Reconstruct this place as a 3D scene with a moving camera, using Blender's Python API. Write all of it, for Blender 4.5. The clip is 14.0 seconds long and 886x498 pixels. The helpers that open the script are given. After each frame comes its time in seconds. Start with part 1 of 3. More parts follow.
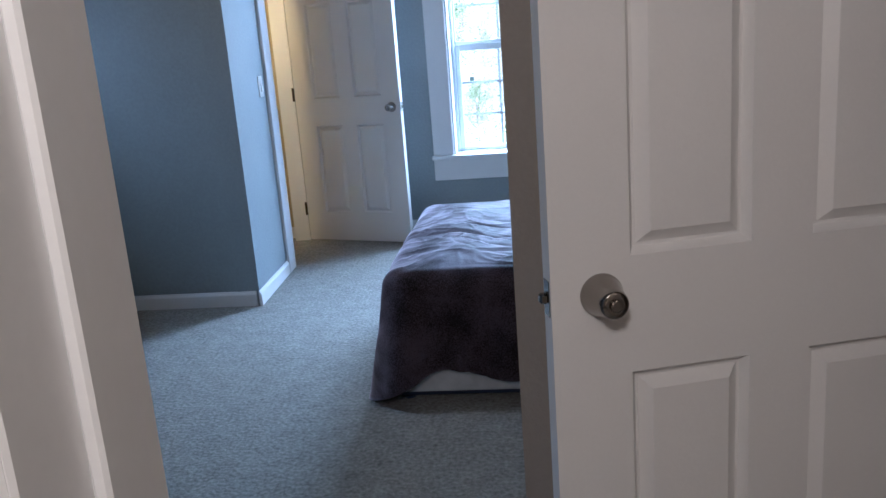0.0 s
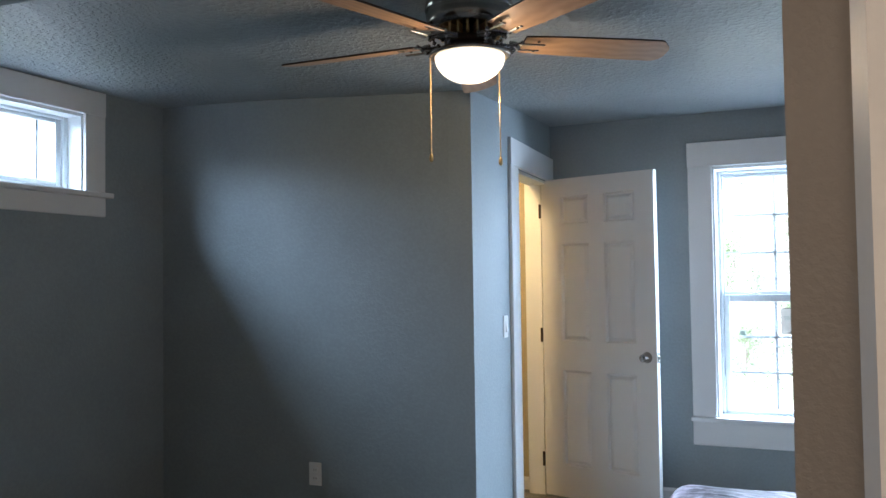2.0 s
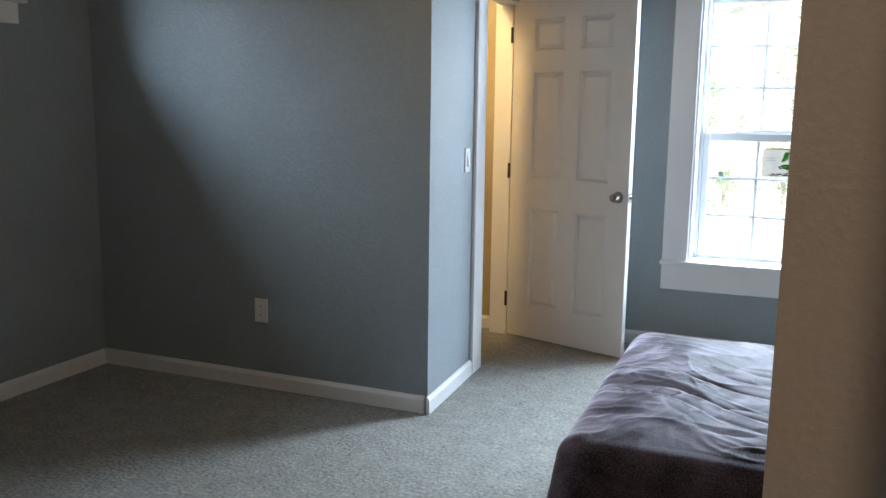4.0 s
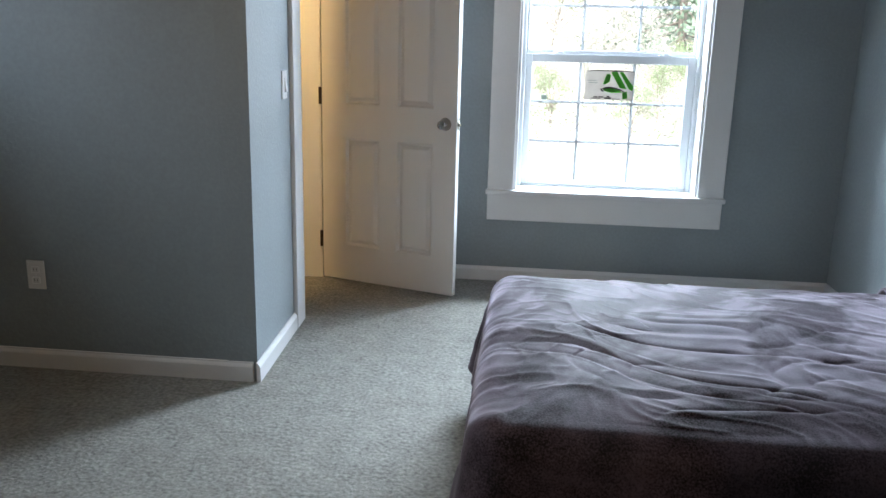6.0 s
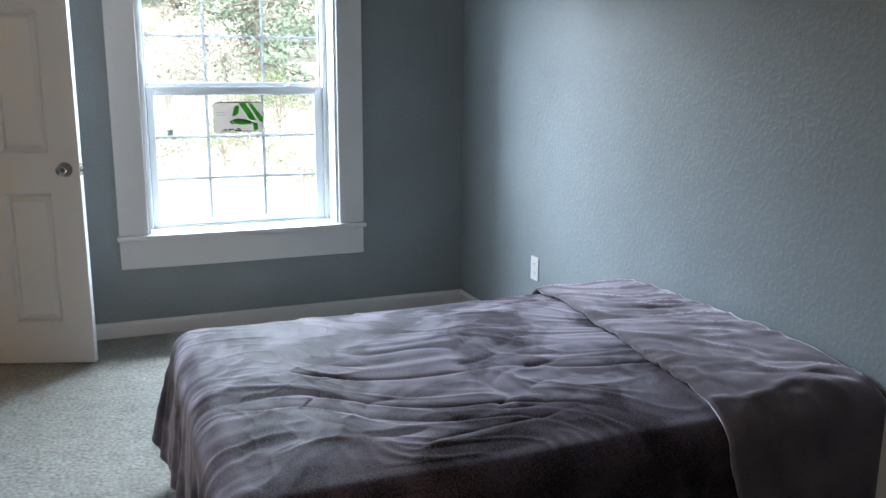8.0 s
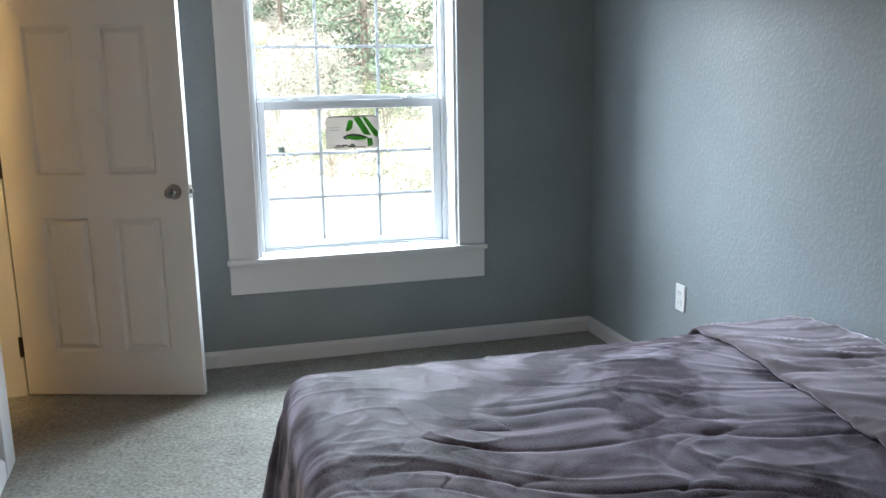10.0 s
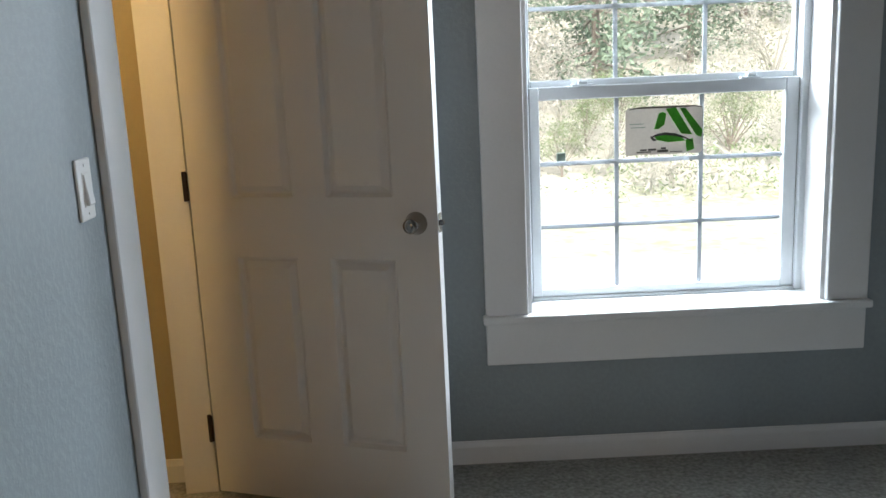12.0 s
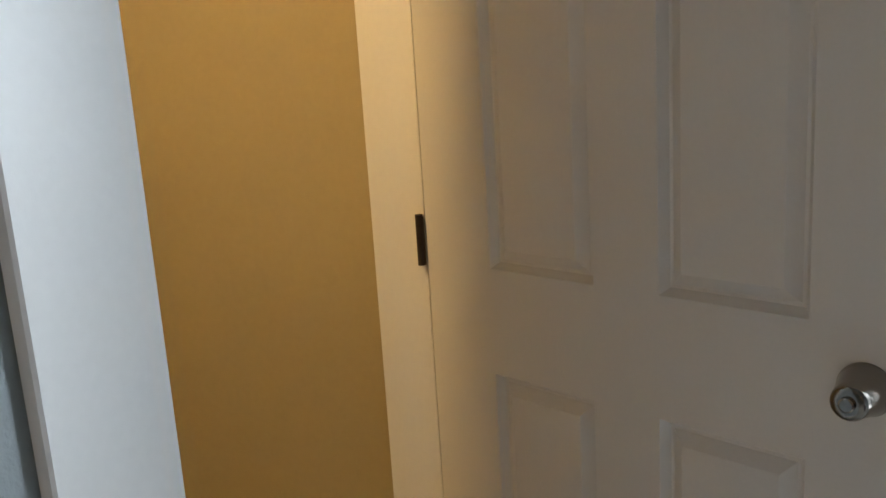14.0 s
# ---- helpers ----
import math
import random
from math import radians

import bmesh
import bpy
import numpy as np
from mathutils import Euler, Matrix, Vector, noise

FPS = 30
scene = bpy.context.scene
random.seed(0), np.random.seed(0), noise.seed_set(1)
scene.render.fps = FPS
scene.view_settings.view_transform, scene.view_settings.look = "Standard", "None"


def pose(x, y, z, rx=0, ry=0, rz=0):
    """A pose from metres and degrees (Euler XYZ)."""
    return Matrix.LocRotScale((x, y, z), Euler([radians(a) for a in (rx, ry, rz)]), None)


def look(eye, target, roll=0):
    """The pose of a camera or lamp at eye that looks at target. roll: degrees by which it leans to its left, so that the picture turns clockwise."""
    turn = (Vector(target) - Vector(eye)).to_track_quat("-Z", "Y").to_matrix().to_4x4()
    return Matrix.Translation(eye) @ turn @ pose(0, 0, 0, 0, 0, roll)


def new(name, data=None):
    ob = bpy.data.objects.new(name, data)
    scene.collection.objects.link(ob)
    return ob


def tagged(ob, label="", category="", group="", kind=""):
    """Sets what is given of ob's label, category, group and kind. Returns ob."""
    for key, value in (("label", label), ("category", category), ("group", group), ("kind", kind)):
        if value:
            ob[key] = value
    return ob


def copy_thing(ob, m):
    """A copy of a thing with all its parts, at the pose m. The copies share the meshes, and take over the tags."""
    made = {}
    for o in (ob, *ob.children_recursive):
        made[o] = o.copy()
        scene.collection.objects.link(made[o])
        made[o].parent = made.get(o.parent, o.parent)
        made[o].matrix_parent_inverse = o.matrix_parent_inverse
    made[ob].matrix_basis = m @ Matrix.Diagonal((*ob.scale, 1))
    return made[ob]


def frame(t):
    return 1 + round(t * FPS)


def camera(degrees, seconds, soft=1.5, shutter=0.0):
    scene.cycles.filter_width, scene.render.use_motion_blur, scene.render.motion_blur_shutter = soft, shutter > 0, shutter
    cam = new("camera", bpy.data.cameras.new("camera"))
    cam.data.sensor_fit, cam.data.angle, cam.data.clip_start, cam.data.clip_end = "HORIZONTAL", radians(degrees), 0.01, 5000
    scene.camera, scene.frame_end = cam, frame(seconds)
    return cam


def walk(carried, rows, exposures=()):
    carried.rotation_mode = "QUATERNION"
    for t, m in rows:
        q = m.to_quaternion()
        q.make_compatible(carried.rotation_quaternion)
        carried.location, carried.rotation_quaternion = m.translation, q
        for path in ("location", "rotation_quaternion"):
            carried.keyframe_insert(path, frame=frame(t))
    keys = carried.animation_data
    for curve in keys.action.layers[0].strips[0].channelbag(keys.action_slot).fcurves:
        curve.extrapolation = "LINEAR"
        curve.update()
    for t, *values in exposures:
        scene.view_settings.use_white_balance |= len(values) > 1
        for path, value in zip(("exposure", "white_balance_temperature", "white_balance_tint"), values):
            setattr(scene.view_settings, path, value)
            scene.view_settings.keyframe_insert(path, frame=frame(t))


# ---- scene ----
cam = camera(55.7, 14.0)
PATH = [
    (0, (0.405, 0.19, 1.332), (0.176, 2.117, 0.847), -4.4),
    (0.4, (0.381, 0.354, 1.346), (-0.141, 2.225, 0.867), -5.0),
    (0.8, (0.36, 0.515, 1.387), (-0.314, 2.344, 0.943), -4.2),
    (1.1, (0.358, 0.586, 1.385), (-0.387, 2.404, 1.01), -3.5),
    (1.5, (0.372, 0.629, 1.433), (-0.429, 2.461, 1.264), -2.0),
    (2, (0.37, 0.638, 1.407), (-0.432, 2.484, 1.479), -0.8),
    (2.5, (0.368, 0.626, 1.428), (-0.421, 2.475, 1.564), -0.0),
    (3, (0.379, 0.67, 1.416), (-0.407, 2.504, 1.548), 0.4),
    (3.5, (0.409, 0.761, 1.38), (-0.391, 2.59, 1.265), 0.4),
    (3.6, (0.386, 0.744, 1.379), (-0.402, 2.574, 1.211), -0.2),
    (3.7, (0.373, 0.812, 1.383), (-0.416, 2.636, 1.16), 0.3),
    (5.8, (-0.028, 1.343, 1.366), (-0.35, 3.256, 0.879), 0.6),
    (6, (-0.072, 1.38, 1.364), (-0.269, 3.308, 0.872), 1.4),
    (6.5, (-0.163, 1.484, 1.364), (-0.094, 3.429, 0.901), 1.4),
    (7, (-0.273, 1.514, 1.373), (0.284, 3.385, 0.937), 1.3),
    (7.2, (-0.319, 1.528, 1.37), (0.394, 3.345, 0.933), 1.2),
    (9.3, (-0.368, 1.603, 1.375), (0.375, 3.419, 0.987), -0.0),
    (9.5, (-0.357, 1.687, 1.378), (0.318, 3.527, 0.982), -0.4),
    (10, (-0.338, 1.963, 1.375), (0.172, 3.856, 0.978), -1.0),
    (10.5, (-0.377, 2.287, 1.361), (0.058, 4.199, 0.965), -1.5),
    (11, (-0.403, 2.634, 1.339), (-0.051, 4.561, 0.935), -1.9),
    (11.5, (-0.39, 2.982, 1.349), (-0.224, 4.934, 0.944), -2.3),
    (12, (-0.462, 3.319, 1.322), (-0.446, 5.28, 0.928), -2.6),
    (12.5, (-0.481, 3.661, 1.336), (-0.698, 5.605, 0.92), -2.6),
    (13, (-0.518, 4.014, 1.338), (-0.996, 5.909, 0.915), -2.8),
    (13.5, (-0.569, 4.34, 1.352), (-1.162, 6.2, 0.915), -3.1),
    (14, (-0.526, 4.629, 1.323), (-1.419, 6.371, 0.914), -3.6),
]
walk(cam, [(t, look(eye, target, roll)) for t, eye, target, roll in PATH], [
    (0, 2.45, 4750, 12), (0.5, 3.15, 4950, 12), (1.0, 3.22, 5100, 10), (1.5, 2.95, 5250, 10), (2, 2.65, 5550, 10), (3, 2.6, 5950, 11), (3.6, 2.65, 6050, 11), (6, 2.5, 6300, 12), (6.5, 2.3, 6300, 12), (7, 2.25, 6300, 12),
    (9.5, 2.5, 6400, 12), (10, 2.28, 6550, 12), (10.5, 2.0, 6650, 12), (11.5, 1.8, 6650, 12), (12, 1.8, 6750, 12), (12.5, 1.35, 6700, 12), (13, 1.85, 6800, 12), (13.5, 2.15, 6750, 12), (14, 2.1, 6850, 12)])

# ---- world and lights ----
world = bpy.data.worlds.new("world")
scene.world = world
world.use_nodes = True
wn = world.node_tree.nodes
sky = wn.new("ShaderNodeTexSky")
sky.sky_type = "NISHITA"
sky.sun_disc = False
sky.sun_elevation, sky.sun_rotation = radians(48), radians(200)
sky.air_density, sky.dust_density = 1.0, 4.0
world.node_tree.links.new(sky.outputs[0], wn["Background"].inputs[0])
wn["Background"].inputs[1].default_value = 0.15


def lamp(name, kind, place, watts, colour, size=0.1, target=None):
    data = bpy.data.lights.new(name, kind)
    data.energy, data.color = watts, colour
    ob = new(name, data)
    ob.matrix_world = look(place, target) if target else Matrix.Translation(place)
    if kind == "SUN":
        data.angle = size
    elif kind == "AREA":
        data.size = size
    else:
        data.shadow_soft_size = size
    return ob


lamp("sun", "SUN", (0, 0, 30), 1.9, (1, 0.97, 0.93), radians(14), (-4.0, 11.0, 17.0))
# sky light entering by the two windows, from just outside their openings
for place, target, size, watts in (((0.5, 8.0, 2.9), (0.2, 4.0, 0.5), (2.6, 0.9), 185), ((-1.25, 8.0, 2.75), (0.9, 4.9, 0.6), (1.65, 1.0), 104), ((2.65, 8.0, 1.75), (0.0, 4.6, 0.7), (1.6, 1.5), 88), ((-3.62, 3.3, 2.53), (-2.5, 3.85, 1.75), (1.4, 0.5), 27)):
    a = lamp("window_daylight", "AREA", place, watts, (0.74, 0.88, 1.0), 1.0, target)
    a.data.shape, a.data.size, a.data.size_y = "RECTANGLE", size[0], size[1]
lamp("hall_light", "POINT", (0.3, -0.3, 2.0), 9.6, (1.0, 0.74, 0.5), 0.1)
lamp("closet_light", "POINT", (-1.36, 4.74, 2.2), 11.0, (1.0, 0.65, 0.26), 0.06)
lamp("fan_light", "POINT", (-0.681, 3.313, 2.1), 2.6, (1.0, 0.7, 0.4), 0.06)

# ---- materials ----


def material(name, colour, rough=0.6, metal=0.0, var=0.08, scale=6.0, bump=0.0, bump_scale=120.0, fine=0.0, fine_scale=600.0, sheen=0.0, coat=0.0, second=None, contrast=0.2, depth=0.004, detail=4.0, grit=0.5, plateau=None):
    """Principled paint, cloth or metal with mottling at two scales and a fine relief."""
    m = bpy.data.materials.new(name)
    m.use_nodes = True
    nt = m.node_tree
    n, l = nt.nodes, nt.links
    b = n["Principled BSDF"]
    b.inputs["Roughness"].default_value, b.inputs["Metallic"].default_value = rough, metal
    if sheen:
        b.inputs["Sheen Weight"].default_value, b.inputs["Sheen Roughness"].default_value = sheen, 0.42
        b.inputs["Sheen Tint"].default_value = (0.95, 0.86, 1.0, 1)
    if coat:
        b.inputs["Coat Weight"].default_value = coat
    co = n.new("ShaderNodeTexCoord")
    big, small = n.new("ShaderNodeTexNoise"), n.new("ShaderNodeTexNoise")
    big.inputs["Scale"].default_value, big.inputs["Detail"].default_value = scale, detail
    big.inputs["Roughness"].default_value = grit
    small.inputs["Scale"].default_value, small.inputs["Detail"].default_value = bump_scale, 3
    for t in (big, small):
        l.new(co.outputs["Object"], t.inputs["Vector"])
    ramp = n.new("ShaderNodeMix")
    ramp.data_type = "RGBA"
    dark = [c * (1 - var) for c in colour] if second is None else list(second)
    light = [min(1, c * (1 + var)) for c in colour]
    ramp.inputs["A"].default_value, ramp.inputs["B"].default_value = (*dark, 1), (*light, 1)
    add = n.new("ShaderNodeMath")
    add.operation = "MULTIPLY_ADD"
    add.inputs[1].default_value = 0.5
    half = n.new("ShaderNodeMath")
    half.operation = "MULTIPLY"
    half.inputs[1].default_value = 0.5
    l.new(small.outputs["Fac"], half.inputs[0])
    l.new(big.outputs["Fac"], add.inputs[0])
    l.new(half.outputs[0], add.inputs[2])
    span = n.new("ShaderNodeMapRange")
    span.inputs["From Min"].default_value, span.inputs["From Max"].default_value = 0.5 - contrast, 0.5 + contrast
    l.new(add.outputs[0], span.inputs["Value"])
    l.new(span.outputs["Result"], ramp.inputs["Factor"])
    l.new(ramp.outputs["Result"], b.inputs["Base Color"])
    if bump:
        bp = n.new("ShaderNodeBump")
        bp.inputs["Strength"].default_value, bp.inputs["Distance"].default_value = bump, depth
        l.new(small.outputs["Fac"], bp.inputs["Height"])
        if plateau:
            flat = n.new("ShaderNodeMapRange")
            flat.interpolation_type = "SMOOTHSTEP"
            flat.inputs["From Min"].default_value, flat.inputs["From Max"].default_value = plateau
            l.new(small.outputs["Fac"], flat.inputs["Value"])
            l.new(flat.outputs["Result"], bp.inputs["Height"])
        if fine:
            f2 = n.new("ShaderNodeTexNoise")
            f2.inputs["Scale"].default_value = fine_scale
            l.new(co.outputs["Object"], f2.inputs["Vector"])
            b2 = n.new("ShaderNodeBump")
            b2.inputs["Strength"].default_value, b2.inputs["Distance"].default_value = fine, 0.002
            l.new(f2.outputs["Fac"], b2.inputs["Height"])
            l.new(b2.outputs[0], bp.inputs["Normal"])
        l.new(bp.outputs[0], b.inputs["Normal"])
    return m


def glow(name, colour, strength):
    m = bpy.data.materials.new(name)
    m.use_nodes = True
    b = m.node_tree.nodes["Principled BSDF"]
    b.inputs["Base Color"].default_value = (0.8, 0.75, 0.65, 1)
    b.inputs["Emission Color"].default_value = (*colour, 1)
    b.inputs["Emission Strength"].default_value = strength
    return m


def clear_glass():
    m = bpy.data.materials.new("window_glass")
    m.use_nodes = True
    nt = m.node_tree
    n, l = nt.nodes, nt.links
    n.remove(n["Principled BSDF"])
    mix, tr, gl, fr = (n.new("ShaderNode" + k) for k in ("MixShader", "BsdfTransparent", "BsdfGlossy", "Fresnel"))
    gl.inputs["Roughness"].default_value = 0.02
    fr.inputs["IOR"].default_value = 1.35
    l.new(fr.outputs[0], mix.inputs[0])
    l.new(tr.outputs[0], mix.inputs[1])
    l.new(gl.outputs[0], mix.inputs[2])
    l.new(mix.outputs[0], n["Material Output"].inputs["Surface"])
    return m


WALL = material("grey_wall_paint", (0.265, 0.302, 0.318), 0.48, var=0.1, scale=3, bump=0.19, bump_scale=62, fine=0.3, fine_scale=260, depth=0.003, plateau=(0.42, 0.68))
CEILING = material("textured_ceiling_paint", (0.33, 0.355, 0.365), 0.42, var=0.06, scale=3, bump=0.65, bump_scale=42, fine=0.6, fine_scale=140, depth=0.009, plateau=(0.45, 0.62))
TRIM = material("white_trim_paint", (0.74, 0.74, 0.74), 0.4, var=0.025, scale=5, bump=0.05, bump_scale=90)
DOOR = material("white_door_paint", (0.7, 0.69, 0.68), 0.42, var=0.02, scale=4, bump=0.08, bump_scale=160)
TAN = material("cream_closet_paint", (0.43, 0.365, 0.235), 0.6, var=0.04, scale=3, bump=0.15, bump_scale=70)
BEIGE = material("beige_hall_paint", (0.33, 0.29, 0.25), 0.55, var=0.06, scale=3, bump=0.2, bump_scale=80, fine=0.3, fine_scale=230, depth=0.003, plateau=(0.42, 0.66))
CARPET = material("grey_carpet_pile", (0.38, 0.375, 0.34), 1.0, var=0.1, scale=11, bump=1.0, bump_scale=65, fine=0.7, fine_scale=380, second=(0.13, 0.128, 0.115), sheen=0.1, contrast=0.16, detail=9.0, grit=0.85, depth=0.006)
VELVET = material("mauve_velvet", (0.068, 0.049, 0.062), 0.6, var=0.1, scale=6.5, bump=0.12, bump_scale=200, sheen=0.55, second=(0.009, 0.006, 0.007), contrast=0.1)


def nap(m, low, high):
    """Velvet pile brushed both ways: patches that catch the light and patches that do not, with no polish."""
    n, l = m.node_tree.nodes, m.node_tree.links
    b = n["Principled BSDF"]
    b.inputs["Specular IOR Level"].default_value = 0.12
    co, patch, span = n.new("ShaderNodeTexCoord"), n.new("ShaderNodeTexNoise"), n.new("ShaderNodeMapRange")
    patch.inputs["Scale"].default_value, patch.inputs["Detail"].default_value, patch.inputs["Distortion"].default_value = 4.2, 5, 1.1
    span.inputs["From Min"].default_value, span.inputs["From Max"].default_value = 0.42, 0.57
    span.inputs["To Min"].default_value, span.inputs["To Max"].default_value = low, high
    l.new(co.outputs["Object"], patch.inputs["Vector"])
    l.new(patch.outputs["Fac"], span.inputs["Value"])
    l.new(span.outputs["Result"], b.inputs["Sheen Weight"])


nap(VELVET, 0.2, 1.0)
VELVET_BACK = material("taupe_velvet", (0.15, 0.125, 0.135), 0.7, var=0.1, scale=7, bump=0.15, bump_scale=300, sheen=0.4, second=(0.08, 0.066, 0.07), contrast=0.15)
nap(VELVET_BACK, 0.4, 0.95)
PLASTIC = material("clear_plastic_wrap", (0.55, 0.55, 0.56), 0.18, var=0.15, scale=9, bump=0.7, bump_scale=18)
MATTRESS = material("white_ticking", (0.6, 0.6, 0.62), 0.9, var=0.08, scale=20, bump=0.2, bump_scale=200)
DARK = material("dark_blue_steel", (0.02, 0.03, 0.07), 0.5, var=0.1)
NICKEL = material("brushed_nickel", (0.3, 0.275, 0.25), 0.14, 1.0, var=0.06, scale=30, bump=0.05, bump_scale=300)
PEWTER = material("pewter_metal", (0.4, 0.38, 0.36), 0.2, 1.0, var=0.08, scale=20)
BRONZE = material("dark_bronze", (0.06, 0.045, 0.035), 0.45, 0.8, var=0.15, scale=30)
BRASS = material("brass_chain", (0.7, 0.5, 0.25), 0.35, 1.0, var=0.1, scale=60)
SWITCH = material("white_plastic", (0.78, 0.78, 0.77), 0.35, var=0.02)
SLOT = material("dark_slot", (0.03, 0.03, 0.03), 0.6, var=0.1)
VINYL = material("white_vinyl", (0.64, 0.67, 0.69), 0.35, var=0.02, scale=8)
MUNTIN = material("grey_grille", (0.3, 0.33, 0.35), 0.4, var=0.05, scale=20)
GLASS = clear_glass()
BOWL = glow("lit_frosted_bowl", (1.0, 0.8, 0.5), 0.45)


def translucent(m, share=0.55):
    """Thin paper: part of the light comes through from behind."""
    n, l = m.node_tree.nodes, m.node_tree.links
    b = n["Principled BSDF"]
    tl, mix = n.new("ShaderNodeBsdfTranslucent"), n.new("ShaderNodeMixShader")
    l.new(b.inputs["Base Color"].links[0].from_socket, tl.inputs[0])
    mix.inputs[0].default_value = share
    l.new(b.outputs[0], mix.inputs[1])
    l.new(tl.outputs[0], mix.inputs[2])
    l.new(mix.outputs[0], n["Material Output"].inputs["Surface"])
    return m


PAPER = translucent(material("pale_label_paper", (0.5, 0.47, 0.43), 0.6, var=0.06, scale=30), 0.3)
GREEN_INK = translucent(material("green_label_ink", (0.13, 0.5, 0.08), 0.6, var=0.1, scale=40), 0.75)
TAB = material("grey_green_plastic", (0.2, 0.26, 0.22), 0.5, var=0.1, scale=40)
DARK_INK = material("dark_label_ink", (0.06, 0.06, 0.05), 0.6, var=0.1, scale=40)
GRASS = material("pale_spring_lawn", (0.4, 0.43, 0.36), 1.0, var=0.2, scale=0.5, bump=0.5, bump_scale=6, second=(0.2, 0.22, 0.1))
GRAVEL = material("pale_gravel", (0.5, 0.49, 0.46), 1.0, var=0.1, scale=1.2, bump=0.8, bump_scale=30)
HILL = material("dry_brown_slope", (0.36, 0.37, 0.32), 1.0, var=0.2, scale=0.5, bump=0.6, bump_scale=4, second=(0.26, 0.26, 0.2))
BARK = material("grey_bark", (0.2, 0.18, 0.155), 1.0, var=0.25, scale=6, bump=0.8, bump_scale=20)
NEEDLES = material("conifer_needles", (0.15, 0.21, 0.15), 0.9, var=0.2, scale=2, second=(0.1, 0.15, 0.11))
LEAVES = material("spring_leaves", (0.17, 0.23, 0.12), 0.9, var=0.2, scale=2, second=(0.12, 0.17, 0.09))
TWIGS = material("bare_twigs", (0.38, 0.38, 0.34), 1.0, var=0.1, scale=3, second=(0.29, 0.3, 0.26))



def blade_wood():
    m = material("walnut_blade", (0.33, 0.17, 0.075), 0.4, var=0.1, bump=0.05)
    nt = m.node_tree
    w = nt.nodes.new("ShaderNodeTexWave")
    w.inputs["Scale"].default_value, w.inputs["Distortion"].default_value, w.inputs["Detail"].default_value = 9, 7, 3
    w.bands_direction = "Y"
    mix = nt.nodes.new("ShaderNodeMix")
    mix.data_type = "RGBA"
    mix.inputs["A"].default_value, mix.inputs["B"].default_value = (0.35, 0.2, 0.1, 1), (0.42, 0.25, 0.13, 1)
    co = nt.nodes.new("ShaderNodeTexCoord")
    nt.links.new(co.outputs["Object"], w.inputs["Vector"])
    nt.links.new(w.outputs["Fac"], mix.inputs["Factor"])
    nt.links.new(mix.outputs["Result"], nt.nodes["Principled BSDF"].inputs["Base Color"])
    return m


WOOD = blade_wood()
BLADE_EDGE = material("dark_blade_edge", (0.035, 0.02, 0.013), 0.5, var=0.1, scale=30)

# ---- mesh helpers ----


def part(name, bm, mat, parent=None, label="", smooth=False):
    bmesh.ops.recalc_face_normals(bm, faces=bm.faces)
    me = bpy.data.meshes.new(name)
    bm.to_mesh(me)
    bm.free()
    me.materials.append(mat)
    if smooth:
        me.shade_smooth()
    ob = new(name, me)
    if parent is not None:
        ob.parent = parent
    return tagged(ob, label)


def thing(name, m, label, category, group="", kind=""):
    ob = new(name)
    ob.empty_display_size = 0.05
    ob.matrix_world = m
    return tagged(ob, label, category, group, kind)


def box(x0, x1, y0, y1, z0, z1, bevel=0.0, bm=None, segments=1):
    """A box, alone or added to bm, with its edges bevelled."""
    one = bmesh.new()
    bmesh.ops.create_cube(one, size=1, matrix=Matrix.LocRotScale(((x0 + x1) / 2, (y0 + y1) / 2, (z0 + z1) / 2), None, (abs(x1 - x0), abs(y1 - y0), abs(z1 - z0))))
    if bevel:
        bmesh.ops.bevel(one, geom=one.edges[:], offset=bevel, segments=segments, affect="EDGES", profile=0.5)
    if bm is None:
        return one
    tmp = bpy.data.meshes.new("tmp")
    one.to_mesh(tmp)
    one.free()
    bm.from_mesh(tmp)
    bpy.data.meshes.remove(tmp)
    return bm


def lathe(profile, steps=32, axis="Z"):
    """A turned body from (radius, height) pairs."""
    bm = bmesh.new()
    rings = []
    for r, h in profile:
        ring = []
        for k in range(steps):
            a = 2 * math.pi * k / steps
            c, s = r * math.cos(a), r * math.sin(a)
            ring.append(bm.verts.new((c, s, h) if axis == "Z" else (c, -h, s)))
        rings.append(ring)
    for a, b in zip(rings, rings[1:]):
        for k in range(steps):
            bm.faces.new((a[k], a[(k + 1) % steps], b[(k + 1) % steps], b[k]))
    bm.faces.new(rings[0])
    bm.faces.new(rings[-1])
    return bm


def prism(points, z0, z1, bevel=0.0):
    """An upright prism over a plan outline."""
    bm = bmesh.new()
    low = [bm.verts.new((x, y, z0)) for x, y in points]
    up = [bm.verts.new((x, y, z1)) for x, y in points]
    n = len(points)
    bm.faces.new(low)
    bm.faces.new(up)
    for k in range(n):
        bm.faces.new((low[k], low[(k + 1) % n], up[(k + 1) % n], up[k]))
    if bevel:
        bmesh.ops.bevel(bm, geom=bm.edges[:], offset=bevel, segments=2, affect="EDGES", profile=0.5)
    return bm


def structure(name, bm, mat, label, category="wall", smooth=False):
    return tagged(part(name, bm, mat, None, "", smooth), label, category, "", "structure")


def wall_boxes(name, boxes, mat, label):
    bm = bmesh.new()
    for b in boxes:
        box(*b, bm=bm)
    return structure(name, bm, mat, label)


